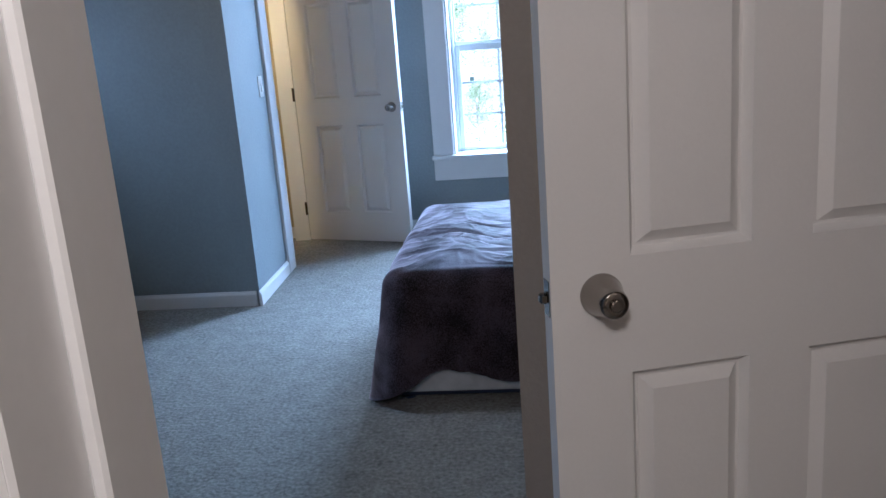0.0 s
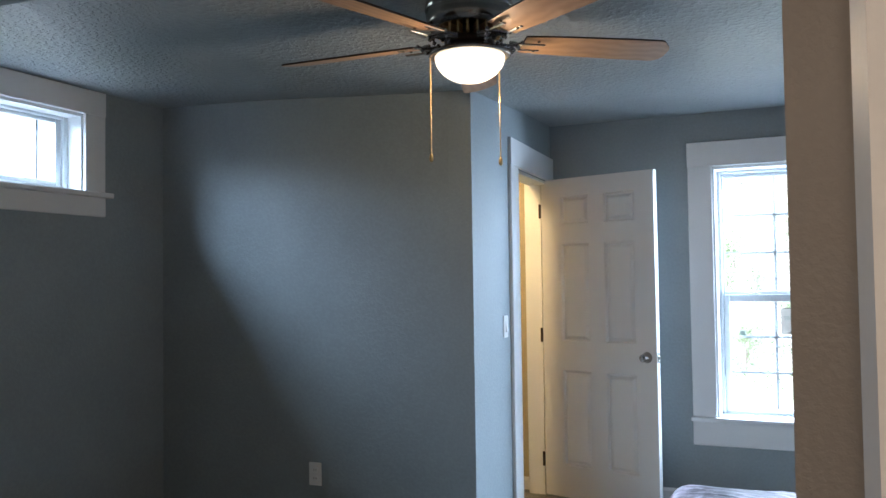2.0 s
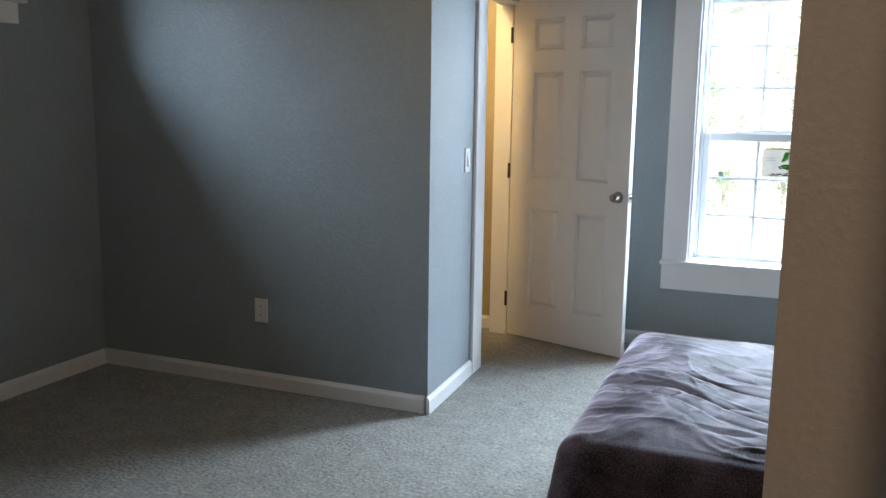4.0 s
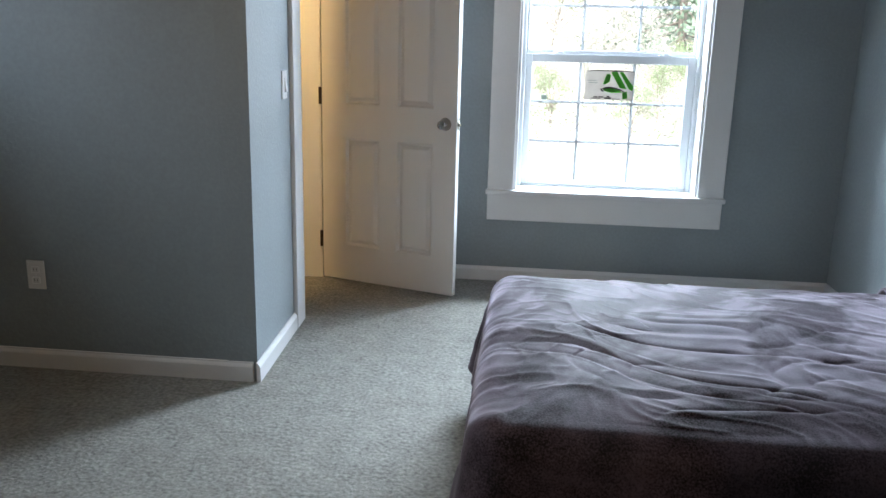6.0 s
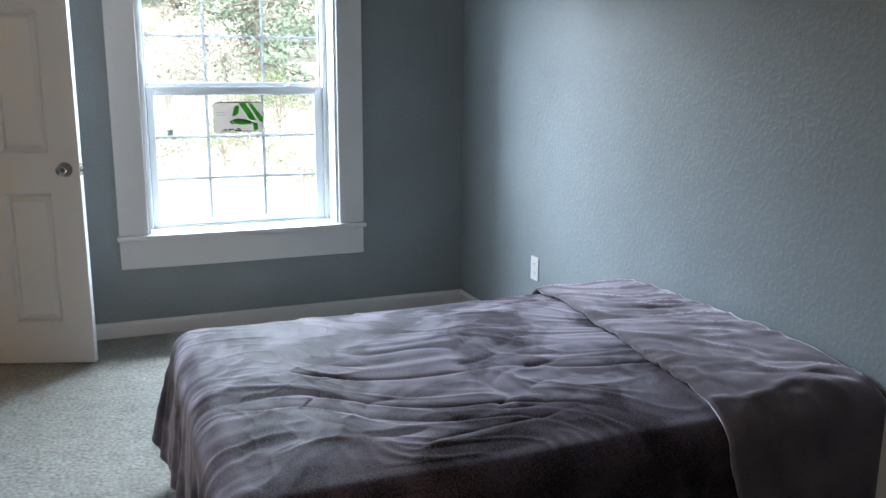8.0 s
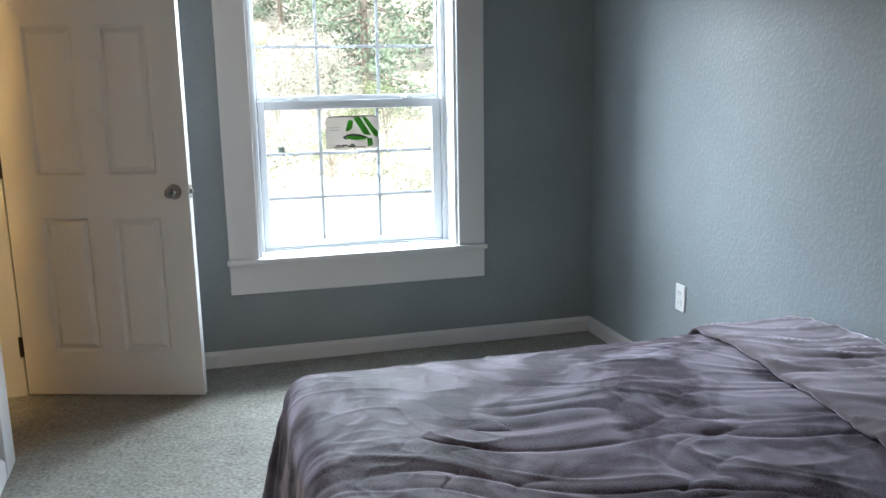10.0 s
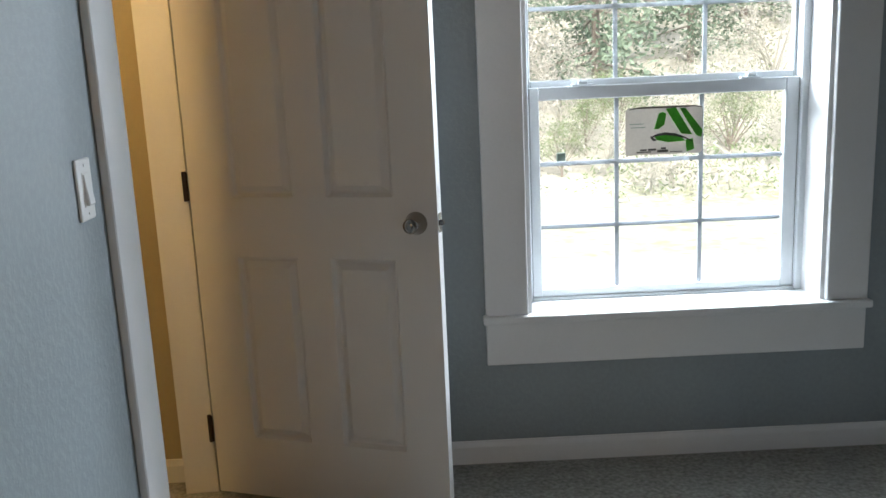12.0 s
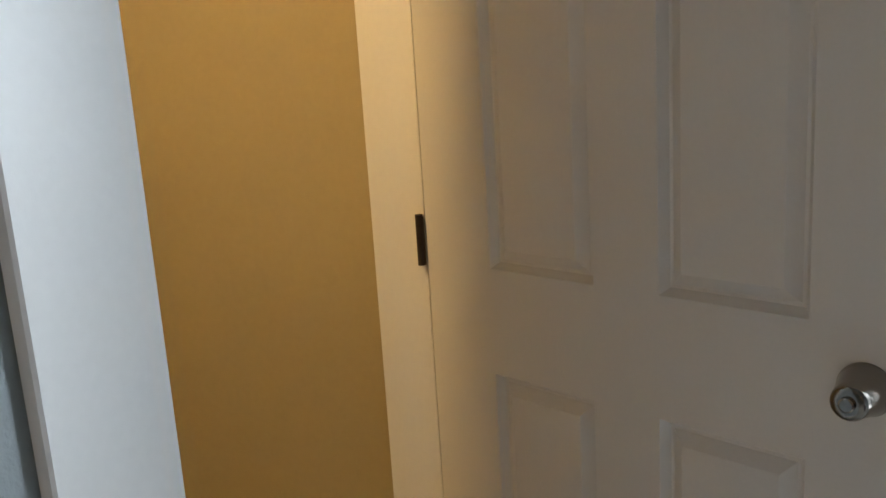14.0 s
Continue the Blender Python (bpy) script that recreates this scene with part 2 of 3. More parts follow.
# ---- the room's shell ----
FAR, RIGHT, LEFT, BUMP_X, BUMP_Y = 6.065, 1.60, -3.04, -1.12, 4.43
TOP = 2.62
SIDE = pose(BUMP_X, BUMP_Y, 0, 0, 0, 2.6)  # the closet's side wall: local y runs along it, local x into the room

structure("floor", box(-3.3, 1.9, -1.7, 6.3, -0.15, 0.0), CARPET, "grey-beige cut pile wall-to-wall carpet", "floor")


def sag(x, y):
    return 2.425 - 0.1 * math.exp(-((x + 0.95) ** 2 / 1.6 + (y - 4.2) ** 2 / 1.3))


def ceiling():
    bm = bmesh.new()
    nx, ny = 40, 50
    grid = []
    for i in range(nx + 1):
        col = []
        for j in range(ny + 1):
            x, y = -3.25 + 5.05 * i / nx, -1.7 + 8.0 * j / ny
            col.append(bm.verts.new((x, y, sag(x, y))))
        grid.append(col)
    for i in range(nx):
        for j in range(ny):
            bm.faces.new((grid[i][j], grid[i][j + 1], grid[i + 1][j + 1], grid[i + 1][j]))
    geom = bmesh.ops.extrude_face_region(bm, geom=bm.faces[:])["geom"]
    for v in geom:
        if isinstance(v, bmesh.types.BMVert):
            v.co.z = 2.66
    structure("ceiling", bm, CEILING, "grey stippled plaster ceiling, slightly sagging", "ceiling")


ceiling()

WX0, WX1, WZ0, WZ1 = -0.165, 0.852, 0.52, 2.082  # far window's opening
wall_boxes("wall_far", [(-3.3, WX0, FAR, 6.30, -0.1, TOP), (WX1, 1.9, FAR, 6.30, -0.1, TOP), (WX0, WX1, FAR, 6.30, -0.1, WZ0), (WX0, WX1, FAR, 6.30, WZ1, TOP)], WALL, "grey-blue painted plaster wall with the large window")
wall_boxes("wall_right", [(RIGHT, 1.85, 2.11, FAR, -0.1, TOP)], WALL, "grey-blue painted stippled wall behind the bed")
SY0, SY1, SZ0, SZ1 = 2.93, 3.848, 1.875, 2.285  # small high window's opening
wall_boxes("wall_left", [(LEFT - 0.22, LEFT, 0.62, SY0, -0.1, TOP), (LEFT - 0.22, LEFT, SY1, FAR, -0.1, TOP), (LEFT - 0.22, LEFT, SY0, SY1, -0.1, SZ0), (LEFT - 0.22, LEFT, SY0, SY1, SZ1, TOP)], WALL, "grey-blue painted wall with the small high window")
wall_boxes("wall_closet_front", [(LEFT, BUMP_X - 0.12, BUMP_Y, BUMP_Y + 0.11, -0.1, TOP)], WALL, "grey-blue painted wall of the closet bump-out")
OY0, OY1, OZ = 0.774, 1.528, 2.035  # closet doorway along the side wall
side = wall_boxes("wall_closet_side", [(-0.12, 0, 0, OY0, -0.1, TOP), (-0.12, 0, OY1, 1.63, -0.1, TOP), (-0.12, 0, OY0, OY1, OZ, TOP)], WALL, "grey-blue stippled wall beside the closet doorway")
side.matrix_world = SIDE
for b in ((-3.0, -1.34, FAR - 0.03, FAR - 0.003, 0, 2.4), (-3.02, -2.99, 4.56, FAR - 0.03, 0, 2.4), (-2.99, -1.29, BUMP_Y + 0.113, BUMP_Y + 0.14, 0, 2.4)):
    wall_boxes("wall_closet_inside", [b], TAN, "cream painted closet wall in warm lamplight")
HX, HY = 0.345, 1.99
wall_boxes("wall_near", [(HX, 1.85, HY, HY + 0.12, -0.1, TOP)], BEIGE, "beige painted wall end beside the entry")
wall_boxes("wall_header", [(LEFT, HX, HY + 0.004, HY + 0.116, 2.105, TOP)], WALL, "grey-blue header beam below the ceiling")
wall_boxes("wall_entry", [(-3.3, 0.06, 0.61, 0.735, -0.1, TOP), (0.06, 1.2, 0.61, 0.735, 2.06, TOP)], WALL, "grey wall with the entry doorway")
wall_boxes("wall_hall", [(-0.8, -0.7, -1.7, 0.61, -0.1, TOP), (-0.8, 1.9, -1.7, -1.6, -0.1, TOP), (1.2, 1.3, -1.6, 0.86, -0.1, TOP), (1.2, 1.3, 1.72, HY - 0.002, -0.1, TOP), (1.2, 1.3, 0.86, 1.72, 2.06, TOP), (1.75, 1.85, -1.6, HY, -0.1, TOP)], BEIGE, "beige painted hall wall")

# ---- trim ----


def trim_box(name, b, label, category="trim", mat=TRIM, m=None, bevel=0.003):
    ob = structure(name, box(*b, bevel=bevel), mat, label, category)
    if m is not None:
        ob.matrix_world = m
    return ob


def baseboard(length, m):
    """A run of baseboard with an eased top: local x along the wall, local -y into the room."""
    bm = bmesh.new()
    prof = [(0, 0), (-0.016, 0), (-0.016, 0.062), (-0.013, 0.068), (-0.008, 0.075), (-0.006, 0.081), (0, 0.081)]
    a = [bm.verts.new((0, y, z)) for y, z in prof]
    b = [bm.verts.new((length, y, z)) for y, z in prof]
    n = len(prof)
    bm.faces.new(a)
    bm.faces.new(b)
    for k in range(n):
        bm.faces.new((a[k], a[(k + 1) % n], b[(k + 1) % n], b[k]))
    ob = structure("baseboard", bm, TRIM, "white painted wooden baseboard along the carpet", "baseboard")
    ob.matrix_world = m
    return ob


baseboard(2.78, pose(-1.18, FAR, 0))
baseboard(1.905, pose(LEFT, BUMP_Y, 0))
baseboard(0.643, SIDE @ pose(0, -0.016, 0, 0, 0, 90))
baseboard(3.84, pose(RIGHT, FAR - 0.016, 0, 0, 0, -90))
baseboard(3.66, pose(LEFT, 0.75, 0, 0, 0, 90))
baseboard(1.645, pose(-2.985, FAR - 0.03, 0.0))

# closet doorway: casings and jambs
trim_box("door_casing", (0, 0.02, OY0 - 0.147, OY0 + 0.005, 0, OZ + 0.005), "white flat door casing", m=SIDE)
trim_box("door_casing", (0, 0.02, OY1 - 0.005, OY1 + 0.098, 0, OZ + 0.005), "white flat door casing", m=SIDE)
trim_box("door_casing", (0, 0.022, OY0 - 0.147, OY1 + 0.098, OZ + 0.005, OZ + 0.16), "white flat head casing over the closet doorway", m=SIDE)
trim_box("door_jamb", (-0.124, -0.002, OY0, OY0 + 0.018, 0, OZ), "white door jamb", m=SIDE)
trim_box("door_jamb", (-0.15, -0.041, OY1 - 0.018, OY1, 0, OZ), "white hinge jamb in warm light", m=SIDE, bevel=0.001)
trim_box("door_jamb", (-0.028, -0.002, OY1 - 0.006, OY1, 0, OZ), "white rebate of the hinge jamb", m=SIDE, bevel=0.001)
trim_box("door_jamb", (-0.124, -0.002, OY0 + 0.018, OY1 - 0.018, OZ - 0.018, OZ), "white head jamb", m=SIDE)
trim_box("door_stop", (-0.1, -0.06, OY0 + 0.018, OY0 + 0.03, 0, OZ - 0.018), "white door stop", m=SIDE)

# entry doorway: jamb with its stop and moulded casing
trim_box("entry_jamb", (0.06, 0.104, 0.5885, 0.742, 0, 2.06), "white entry door jamb")
trim_box("entry_stop", (0.104, 0.117, 0.66, 0.738, 0, 2.05), "white door stop on the entry jamb")
trim_box("entry_casing", (0.012, 0.1, 0.585, 0.61, 0, 2.12), "white moulded entry casing")
trim_box("entry_casing", (-0.02, 0.04, 0.578, 0.6, 0, 2.13), "white backband of the entry casing")
trim_box("entry_jamb", (0.104, 1.2, 0.6, 0.742, 2.04, 2.058), "white entry head jamb")

# ---- windows ----


def sash(parent, x0, x1, z0, z1, y, rails, cols, rows, mat=VINYL):
    """A glazed sash: rails = widths left, right, bottom, top; cols, rows: grille lines."""
    l, r, b, t = rails
    d = 0.03
    frame_bm = bmesh.new()
    for q in ((x0 - l, x0, y - d / 2, y + d / 2, z0 - b, z1 + t), (x1, x1 + r, y - d / 2, y + d / 2, z0 - b, z1 + t), (x0, x1, y - d / 2, y + d / 2, z0 - b, z0), (x0, x1, y - d / 2, y + d / 2, z1, z1 + t)):
        box(*q, bevel=0.003, bm=frame_bm)
    s = part("sash", frame_bm, mat, parent)
    pane = part("pane", box(x0, x1, y - 0.002, y + 0.002, z0, z1), GLASS, s, "clear glass pane")
    pane.visible_shadow = False
    for x in cols:
        part("grille_bar", box(x - 0.0075, x + 0.0075, y + 0.003, y + 0.009, z0, z1), MUNTIN, s)
    for z in rows:
        part("grille_bar", box(x0, x1, y + 0.0035, y + 0.0085, z - 0.0075, z + 0.0075), MUNTIN, s)
    return s


def far_window():
    w = thing("window_1", Matrix(), "white double-hung vinyl window with grilles and flat white casing", "window", kind="structure")
    for q in ((-0.305, WX0 + 0.004, 6.043, FAR, 0.535, WZ1), (WX1 - 0.004, 0.988, 6.043, FAR, 0.535, WZ1)):
        part("casing", box(*q, bevel=0.003), TRIM, w)
    part("casing", box(-0.308, 0.991, 6.041, FAR, WZ1, 2.235, bevel=0.003), TRIM, w, "white head casing")
    part("window_sill", box(-0.315, 0.998, 6.02, 6.21, 0.508, 0.535, bevel=0.006, segments=2), TRIM, w, "white painted window stool")
    part("apron", box(-0.306, 0.986, 6.044, FAR, 0.36, 0.507, bevel=0.003), TRIM, w)
    for q in ((WX0, WX0 + 0.018, FAR, 6.21, 0.535, WZ1), (WX1 - 0.018, WX1, FAR, 6.21, 0.535, WZ1), (WX0 + 0.018, WX1 - 0.018, FAR, 6.21, WZ1 - 0.018, WZ1)):
        part("jamb_liner", box(*q), TRIM, w)
    frame_bm = bmesh.new()
    for q in ((WX0, -0.125, 6.21, 6.30, 0.535, WZ1), (0.81, WX1, 6.21, 6.30, 0.535, WZ1), (-0.125, 0.81, 6.212, 6.30, 0.52, 0.545), (-0.125, 0.81, 6.212, 6.30, 2.05, WZ1)):
        box(*q, bevel=0.004, bm=frame_bm)
    part("window_frame", frame_bm, VINYL, w, "white vinyl frame")
    low = sash(w, -0.088, 0.763, 0.572, 1.238, 6.24, (0.036, 0.046, 0.027, 0.045), (0.182, 0.478), (0.795, 1.018))
    up = sash(w, -0.113, 0.8, 1.305, 2.025, 6.276, (0.012, 0.01, 0.04, 0.025), (0.187, 0.497), (1.545, 1.785))
    for x in (0.06, 0.64):
        bm = box(x - 0.035, x + 0.035, 6.222, 6.25, 1.283, 1.289, bevel=0.002)
        box(x - 0.012, x + 0.022, 6.226, 6.246, 1.289, 1.301, bevel=0.004, bm=bm)
        part("sash_lock", bm, VINYL, low, "white sash lock")
    st = part("energy_sticker", prism([(0.216, 1.036), (0.47, 1.036), (0.479, 1.044), (0.479, 1.192), (0.471, 1.2), (0.222, 1.2), (0.211, 1.19), (0.211, 1.041)], 0, 0.002), PAPER, low, "pale paper label with a green slanted emblem")
    # the prism's outline stands upright on the pane
    st.data.transform(Matrix(((1, 0, 0, 0), (0, 0, -1, 6.2365), (0, 1, 0, 0), (0, 0, 0, 1))))
    part("vent_tab", box(-0.03, 0.002, 6.228, 6.2365, 1.028, 1.058, bevel=0.003), TAB, low, "small grey-green tab on the glass")


    def printed(name, outline, mat, text, y=6.2325):
        bm = prism(outline, 0, 0.0008)
        bmesh.ops.transform(bm, matrix=Matrix(((1, 0, 0, 0), (0, 0, -1, y), (0, 1, 0, 0), (0, 0, 0, 1))), verts=bm.verts)
        part(name, bm, mat, st, text)

    def stroke(points, wide):
        up = [(x, z + wide * math.sin(math.pi * (0.12 + 0.8 * k / (len(points) - 1))) / 2) for k, (x, z) in enumerate(points)]
        down = [(x, z - wide * math.sin(math.pi * (0.12 + 0.8 * k / (len(points) - 1))) / 2) for k, (x, z) in enumerate(points)]
        return up + down[::-1]

    # the label's printing: a roof of slanted stripes over a swoosh, and unreadable lines
    for outline in (((0.31, 1.124), (0.327, 1.178), (0.34, 1.182), (0.352, 1.176), (0.346, 1.138), (0.326, 1.124)),
                    ((0.35, 1.192), (0.385, 1.195), (0.443, 1.1), (0.404, 1.105), (0.386, 1.135)),
                    ((0.398, 1.193), (0.418, 1.193), (0.478, 1.115), (0.474, 1.09), (0.456, 1.098)),
                    ((0.31, 1.1), (0.36, 1.104), (0.405, 1.092), (0.42, 1.08), (0.36, 1.077), (0.32, 1.086)),
                    ((0.42, 1.083), (0.446, 1.088), (0.45, 1.05), (0.424, 1.042))):
        printed("printed_stripe", outline, GREEN_INK, "green printed stripe")
    printed("printed_swoosh", stroke([(0.297, 1.094), (0.32, 1.104), (0.35, 1.107), (0.385, 1.102), (0.415, 1.092), (0.44, 1.08)], 0.01), DARK_INK, "dark printed swoosh", 6.2315)
    printed("printed_swoosh", stroke([(0.298, 1.1), (0.302, 1.093), (0.308, 1.088), (0.318, 1.085)], 0.012), DARK_INK, "dark printed swoosh", 6.2318)
    printed("printed_border", stroke([(0.222, 1.193), (0.25, 1.198), (0.3, 1.1985), (0.4, 1.1985), (0.45, 1.1985), (0.476, 1.193)], 0.007), DARK_INK, "dark printed border")
    for x0, x1, z0, z1 in ((0.25, 0.3, 1.044, 1.048), (0.262, 0.285, 1.05, 1.056), (0.29, 0.318, 1.05, 1.057), (0.322, 0.36, 1.043, 1.052), (0.335, 0.352, 1.054, 1.06), (0.366, 0.41, 1.042, 1.045), (0.23, 0.28, 1.13, 1.133), (0.225, 0.275, 1.142, 1.145)):
        part("printed_line", box(x0, x1, 6.2332, 6.2344, z0, z1), DARK_INK if z0 < 1.1 else TAB, st, "dark printed line")


far_window()


def high_window():
    """The small window: local x runs along the wall, local -y into the room."""
    m = pose(LEFT, SY1, 0, 0, 0, 90)
    n = SY1 - SY0
    w = thing("window_2", m, "small high white window with flat casing near the ceiling", "window", kind="structure")
    for q in ((-n - 0.13, -n + 0.004, -0.022, 0, SZ0 + 0.01, SZ1), (-0.004, 0.13, -0.022, 0, SZ0 + 0.01, SZ1)):
        part("casing", box(*q, bevel=0.003), TRIM, w)
    part("casing", box(-n - 0.132, 0.132, -0.024, 0, SZ1, 2.412, bevel=0.003), TRIM, w, "white head casing")
    part("window_sill", box(-n - 0.17, 0.17, -0.045, 0.1, SZ0 - 0.018, SZ0 + 0.01, bevel=0.005), TRIM, w, "white painted stool")
    part("apron", box(-n - 0.132, 0.132, -0.022, 0, 1.758, SZ0 - 0.018, bevel=0.003), TRIM, w)
    for q in ((-n, -n + 0.015, 0, 0.09, SZ0, SZ1), (-0.015, 0, 0, 0.09, SZ0, SZ1), (-n + 0.015, -0.015, 0, 0.09, SZ1 - 0.015, SZ1)):
        part("jamb_liner", box(*q), TRIM, w)
    frame_bm = bmesh.new()
    for q in ((-n, -n + 0.045, 0.09, 0.17, SZ0, SZ1), (-0.045, 0, 0.09, 0.17, SZ0, SZ1), (-n + 0.045, -0.045, 0.09, 0.17, SZ0, SZ0 + 0.035), (-n + 0.045, -0.045, 0.09, 0.17, SZ1 - 0.03, SZ1)):
        box(*q, bevel=0.004, bm=frame_bm)
    part("window_frame", frame_bm, VINYL, w, "white vinyl frame")
    sash(w, -n + 0.08, -0.08, SZ0 + 0.06, SZ1 - 0.05, 0.12, (0.035, 0.035, 0.025, 0.02), (-0.5, -0.18), ())


high_window()

# ---- doors ----


def panel_door(name, m, width, height, label, knob_x, knob_z):
    """A moulded six-panel door: local x from the hinge to the free edge, thickness towards local y."""
    d = thing(name, m, label, "door", kind="structure")
    k = width / 0.825
    t = 0.036
    cols = (((0.1575) * k, 0.367 * k), (0.478 * k, 0.69 * k))
    rows = ((0.215, 0.815), (1.0, 1.62), (1.745, 1.925))
    xs = [0.006, cols[0][0], cols[0][1], cols[1][0], cols[1][1], width]
    zs = [0.012, rows[0][0], rows[0][1], rows[1][0], rows[1][1], rows[2][0], rows[2][1], height]
    bm = bmesh.new()
    for face_y, sign in ((0.0, 1), (t, -1)):
        cache = {}

        def vert(x, z, y):
            key = (round(x, 5), round(z, 5), round(y, 5))
            if key not in cache:
                cache[key] = bm.verts.new((x, y, z))
            return cache[key]

        for i in range(5):
            for j in range(7):
                x0, x1, z0, z1 = xs[i], xs[i + 1], zs[j], zs[j + 1]
                if i in (1, 3) and j in (1, 3, 5):
                    # sticking slope, flat groove, raised slope and field
                    loops = [(0, 0.0), (0.003, 0.005), (0.010, 0.0155), (0.015, 0.0155), (0.034, 0.002)]
                    rings = []
                    for inset, depth in loops:
                        y = face_y + sign * depth
                        rings.append([vert(x0 + inset, z0 + inset, y), vert(x1 - inset, z0 + inset, y), vert(x1 - inset, z1 - inset, y), vert(x0 + inset, z1 - inset, y)])
                    for a, b in zip(rings, rings[1:]):
                        for q in range(4):
                            bm.faces.new((a[q], a[(q + 1) % 4], b[(q + 1) % 4], b[q]))
                    bm.faces.new(rings[-1])
                else:
                    bm.faces.new((vert(x0, z0, face_y), vert(x1, z0, face_y), vert(x1, z1, face_y), vert(x0, z1, face_y)))
    bmesh.ops.remove_doubles(bm, verts=bm.verts, dist=1e-5)
    edges = [e for e in bm.edges if e.is_boundary]
    bmesh.ops.bridge_loops(bm, edges=edges)
    leaf = part("door_leaf", bm, DOOR, d, "white moulded six-panel leaf")
    for side_y, s in ((0.0, 1), (t, -1)):
        rose = lathe([(0.0335, 0), (0.0335, 0.003), (0.0325, 0.006), (0.0315, 0.008), (0.0305, 0.012), (0.0285, 0.02), (0.0262, 0.029), (0.0242, 0.038), (0.0228, 0.046), (0.0218, 0.053), (0.0205, 0.0565), (0.018, 0.0582), (0.011, 0.0585), (0.006, 0.0585)], 40, "Y")
        knob = part("door_knob", rose, NICKEL, d, "tapered nickel knob with keyhole", True)
        knob.matrix_local = pose(knob_x, side_y, knob_z, 0, 0, 0 if s > 0 else 180)
        core = lathe([(0.009, 0.0), (0.009, 0.004), (0.007, 0.005), (0.002, 0.005)], 20, "Y")
        cy = part("key_cylinder", core, NICKEL, knob, "keyhole plug")
        cy.matrix_local = pose(0, -0.059, 0)
    part("latch_plate", box(width - 0.001, width + 0.0015, 0.006, 0.03, knob_z - 0.028, knob_z + 0.028, bevel=0.0005), PEWTER, d)
    part("latch_bolt", box(width, width + 0.013, 0.011, 0.025, knob_z - 0.008, knob_z + 0.008, bevel=0.003), NICKEL, d, "latch bolt sticking out")
    for z in (0.235, 1.035, 1.84):
        bm = lathe([(0.007, z - 0.046), (0.007, z + 0.046)], 14)
        box(-0.001, 0.012, -0.0015, 0.0, z - 0.044, z + 0.044, bm=bm)
        hinge = part("hinge", bm, BRONZE, d, "dark bronze butt hinge")
        hinge.matrix_local = pose(-0.004, -0.006, 0)
    return d


panel_door("door_1", pose(-1.226, 5.924, 0, 0, 0, -18.5), 0.814, 2.04, "white six-panel closet door standing open", 0.749, 0.925)
panel_door("door_2", pose(0.418 + 0.76 * math.cos(radians(16)), 1.38 + 0.76 * math.sin(radians(16)), 0, 0, 0, 196) @ pose(0, -0.036, 0), 0.76, 2.03, "white six-panel door standing open beside the entry", 0.682, 0.945)

# ---- wall plates ----


def outlet(m):
    o = thing("outlet", m, "white duplex outlet plate on the grey wall", "outlet")
    part("plate", box(-0.038, 0.038, -0.007, 0, -0.06, 0.06, bevel=0.004, segments=2), SWITCH, o)
    for z in (-0.022, 0.022):
        f = part("socket", box(-0.017, 0.017, -0.0085, -0.006, z - 0.014, z + 0.014, bevel=0.003), SWITCH, o)
        for x in (-0.006, 0.006):
            part("slot", box(x - 0.001, x + 0.001, -0.0089, -0.0083, z - 0.004, z + 0.005), SLOT, f)
    screw = lathe([(0.003, 0.007), (0.003, 0.0083), (0.001, 0.0085)], 10, "Y")
    part("screw", screw, SWITCH, o)


outlet(pose(-2.022, BUMP_Y, 0.397))
outlet(pose(RIGHT, 5.14, 0.415, 0, 0, -90))


def light_switch(m):
    o = thing("light_switch", m, "white rocker light switch beside the closet casing", "light switch")
    part("plate", box(-0.038, 0.038, -0.007, 0, -0.06, 0.06, bevel=0.004, segments=2), SWITCH, o)
    part("switch_frame", box(-0.0185, 0.0185, -0.0082, -0.006, -0.034, 0.034, bevel=0.001), SWITCH, o)
    r = part("rocker", box(-0.015, 0.015, -0.006, 0.003, -0.031, 0.031, bevel=0.002), SWITCH, o, "white rocker")
    r.matrix_local = pose(0, -0.0075, 0, -7)
    for z in (-0.047, 0.047):
        s = part("screw", lathe([(0.003, 0.007), (0.003, 0.0083), (0.001, 0.0085)], 10, "Y"), SWITCH, o)
        s.matrix_local = pose(0, 0, z)


light_switch(SIDE @ pose(0, 0.524, 1.145, 0, 0, 90))

# ---- ceiling fan ----


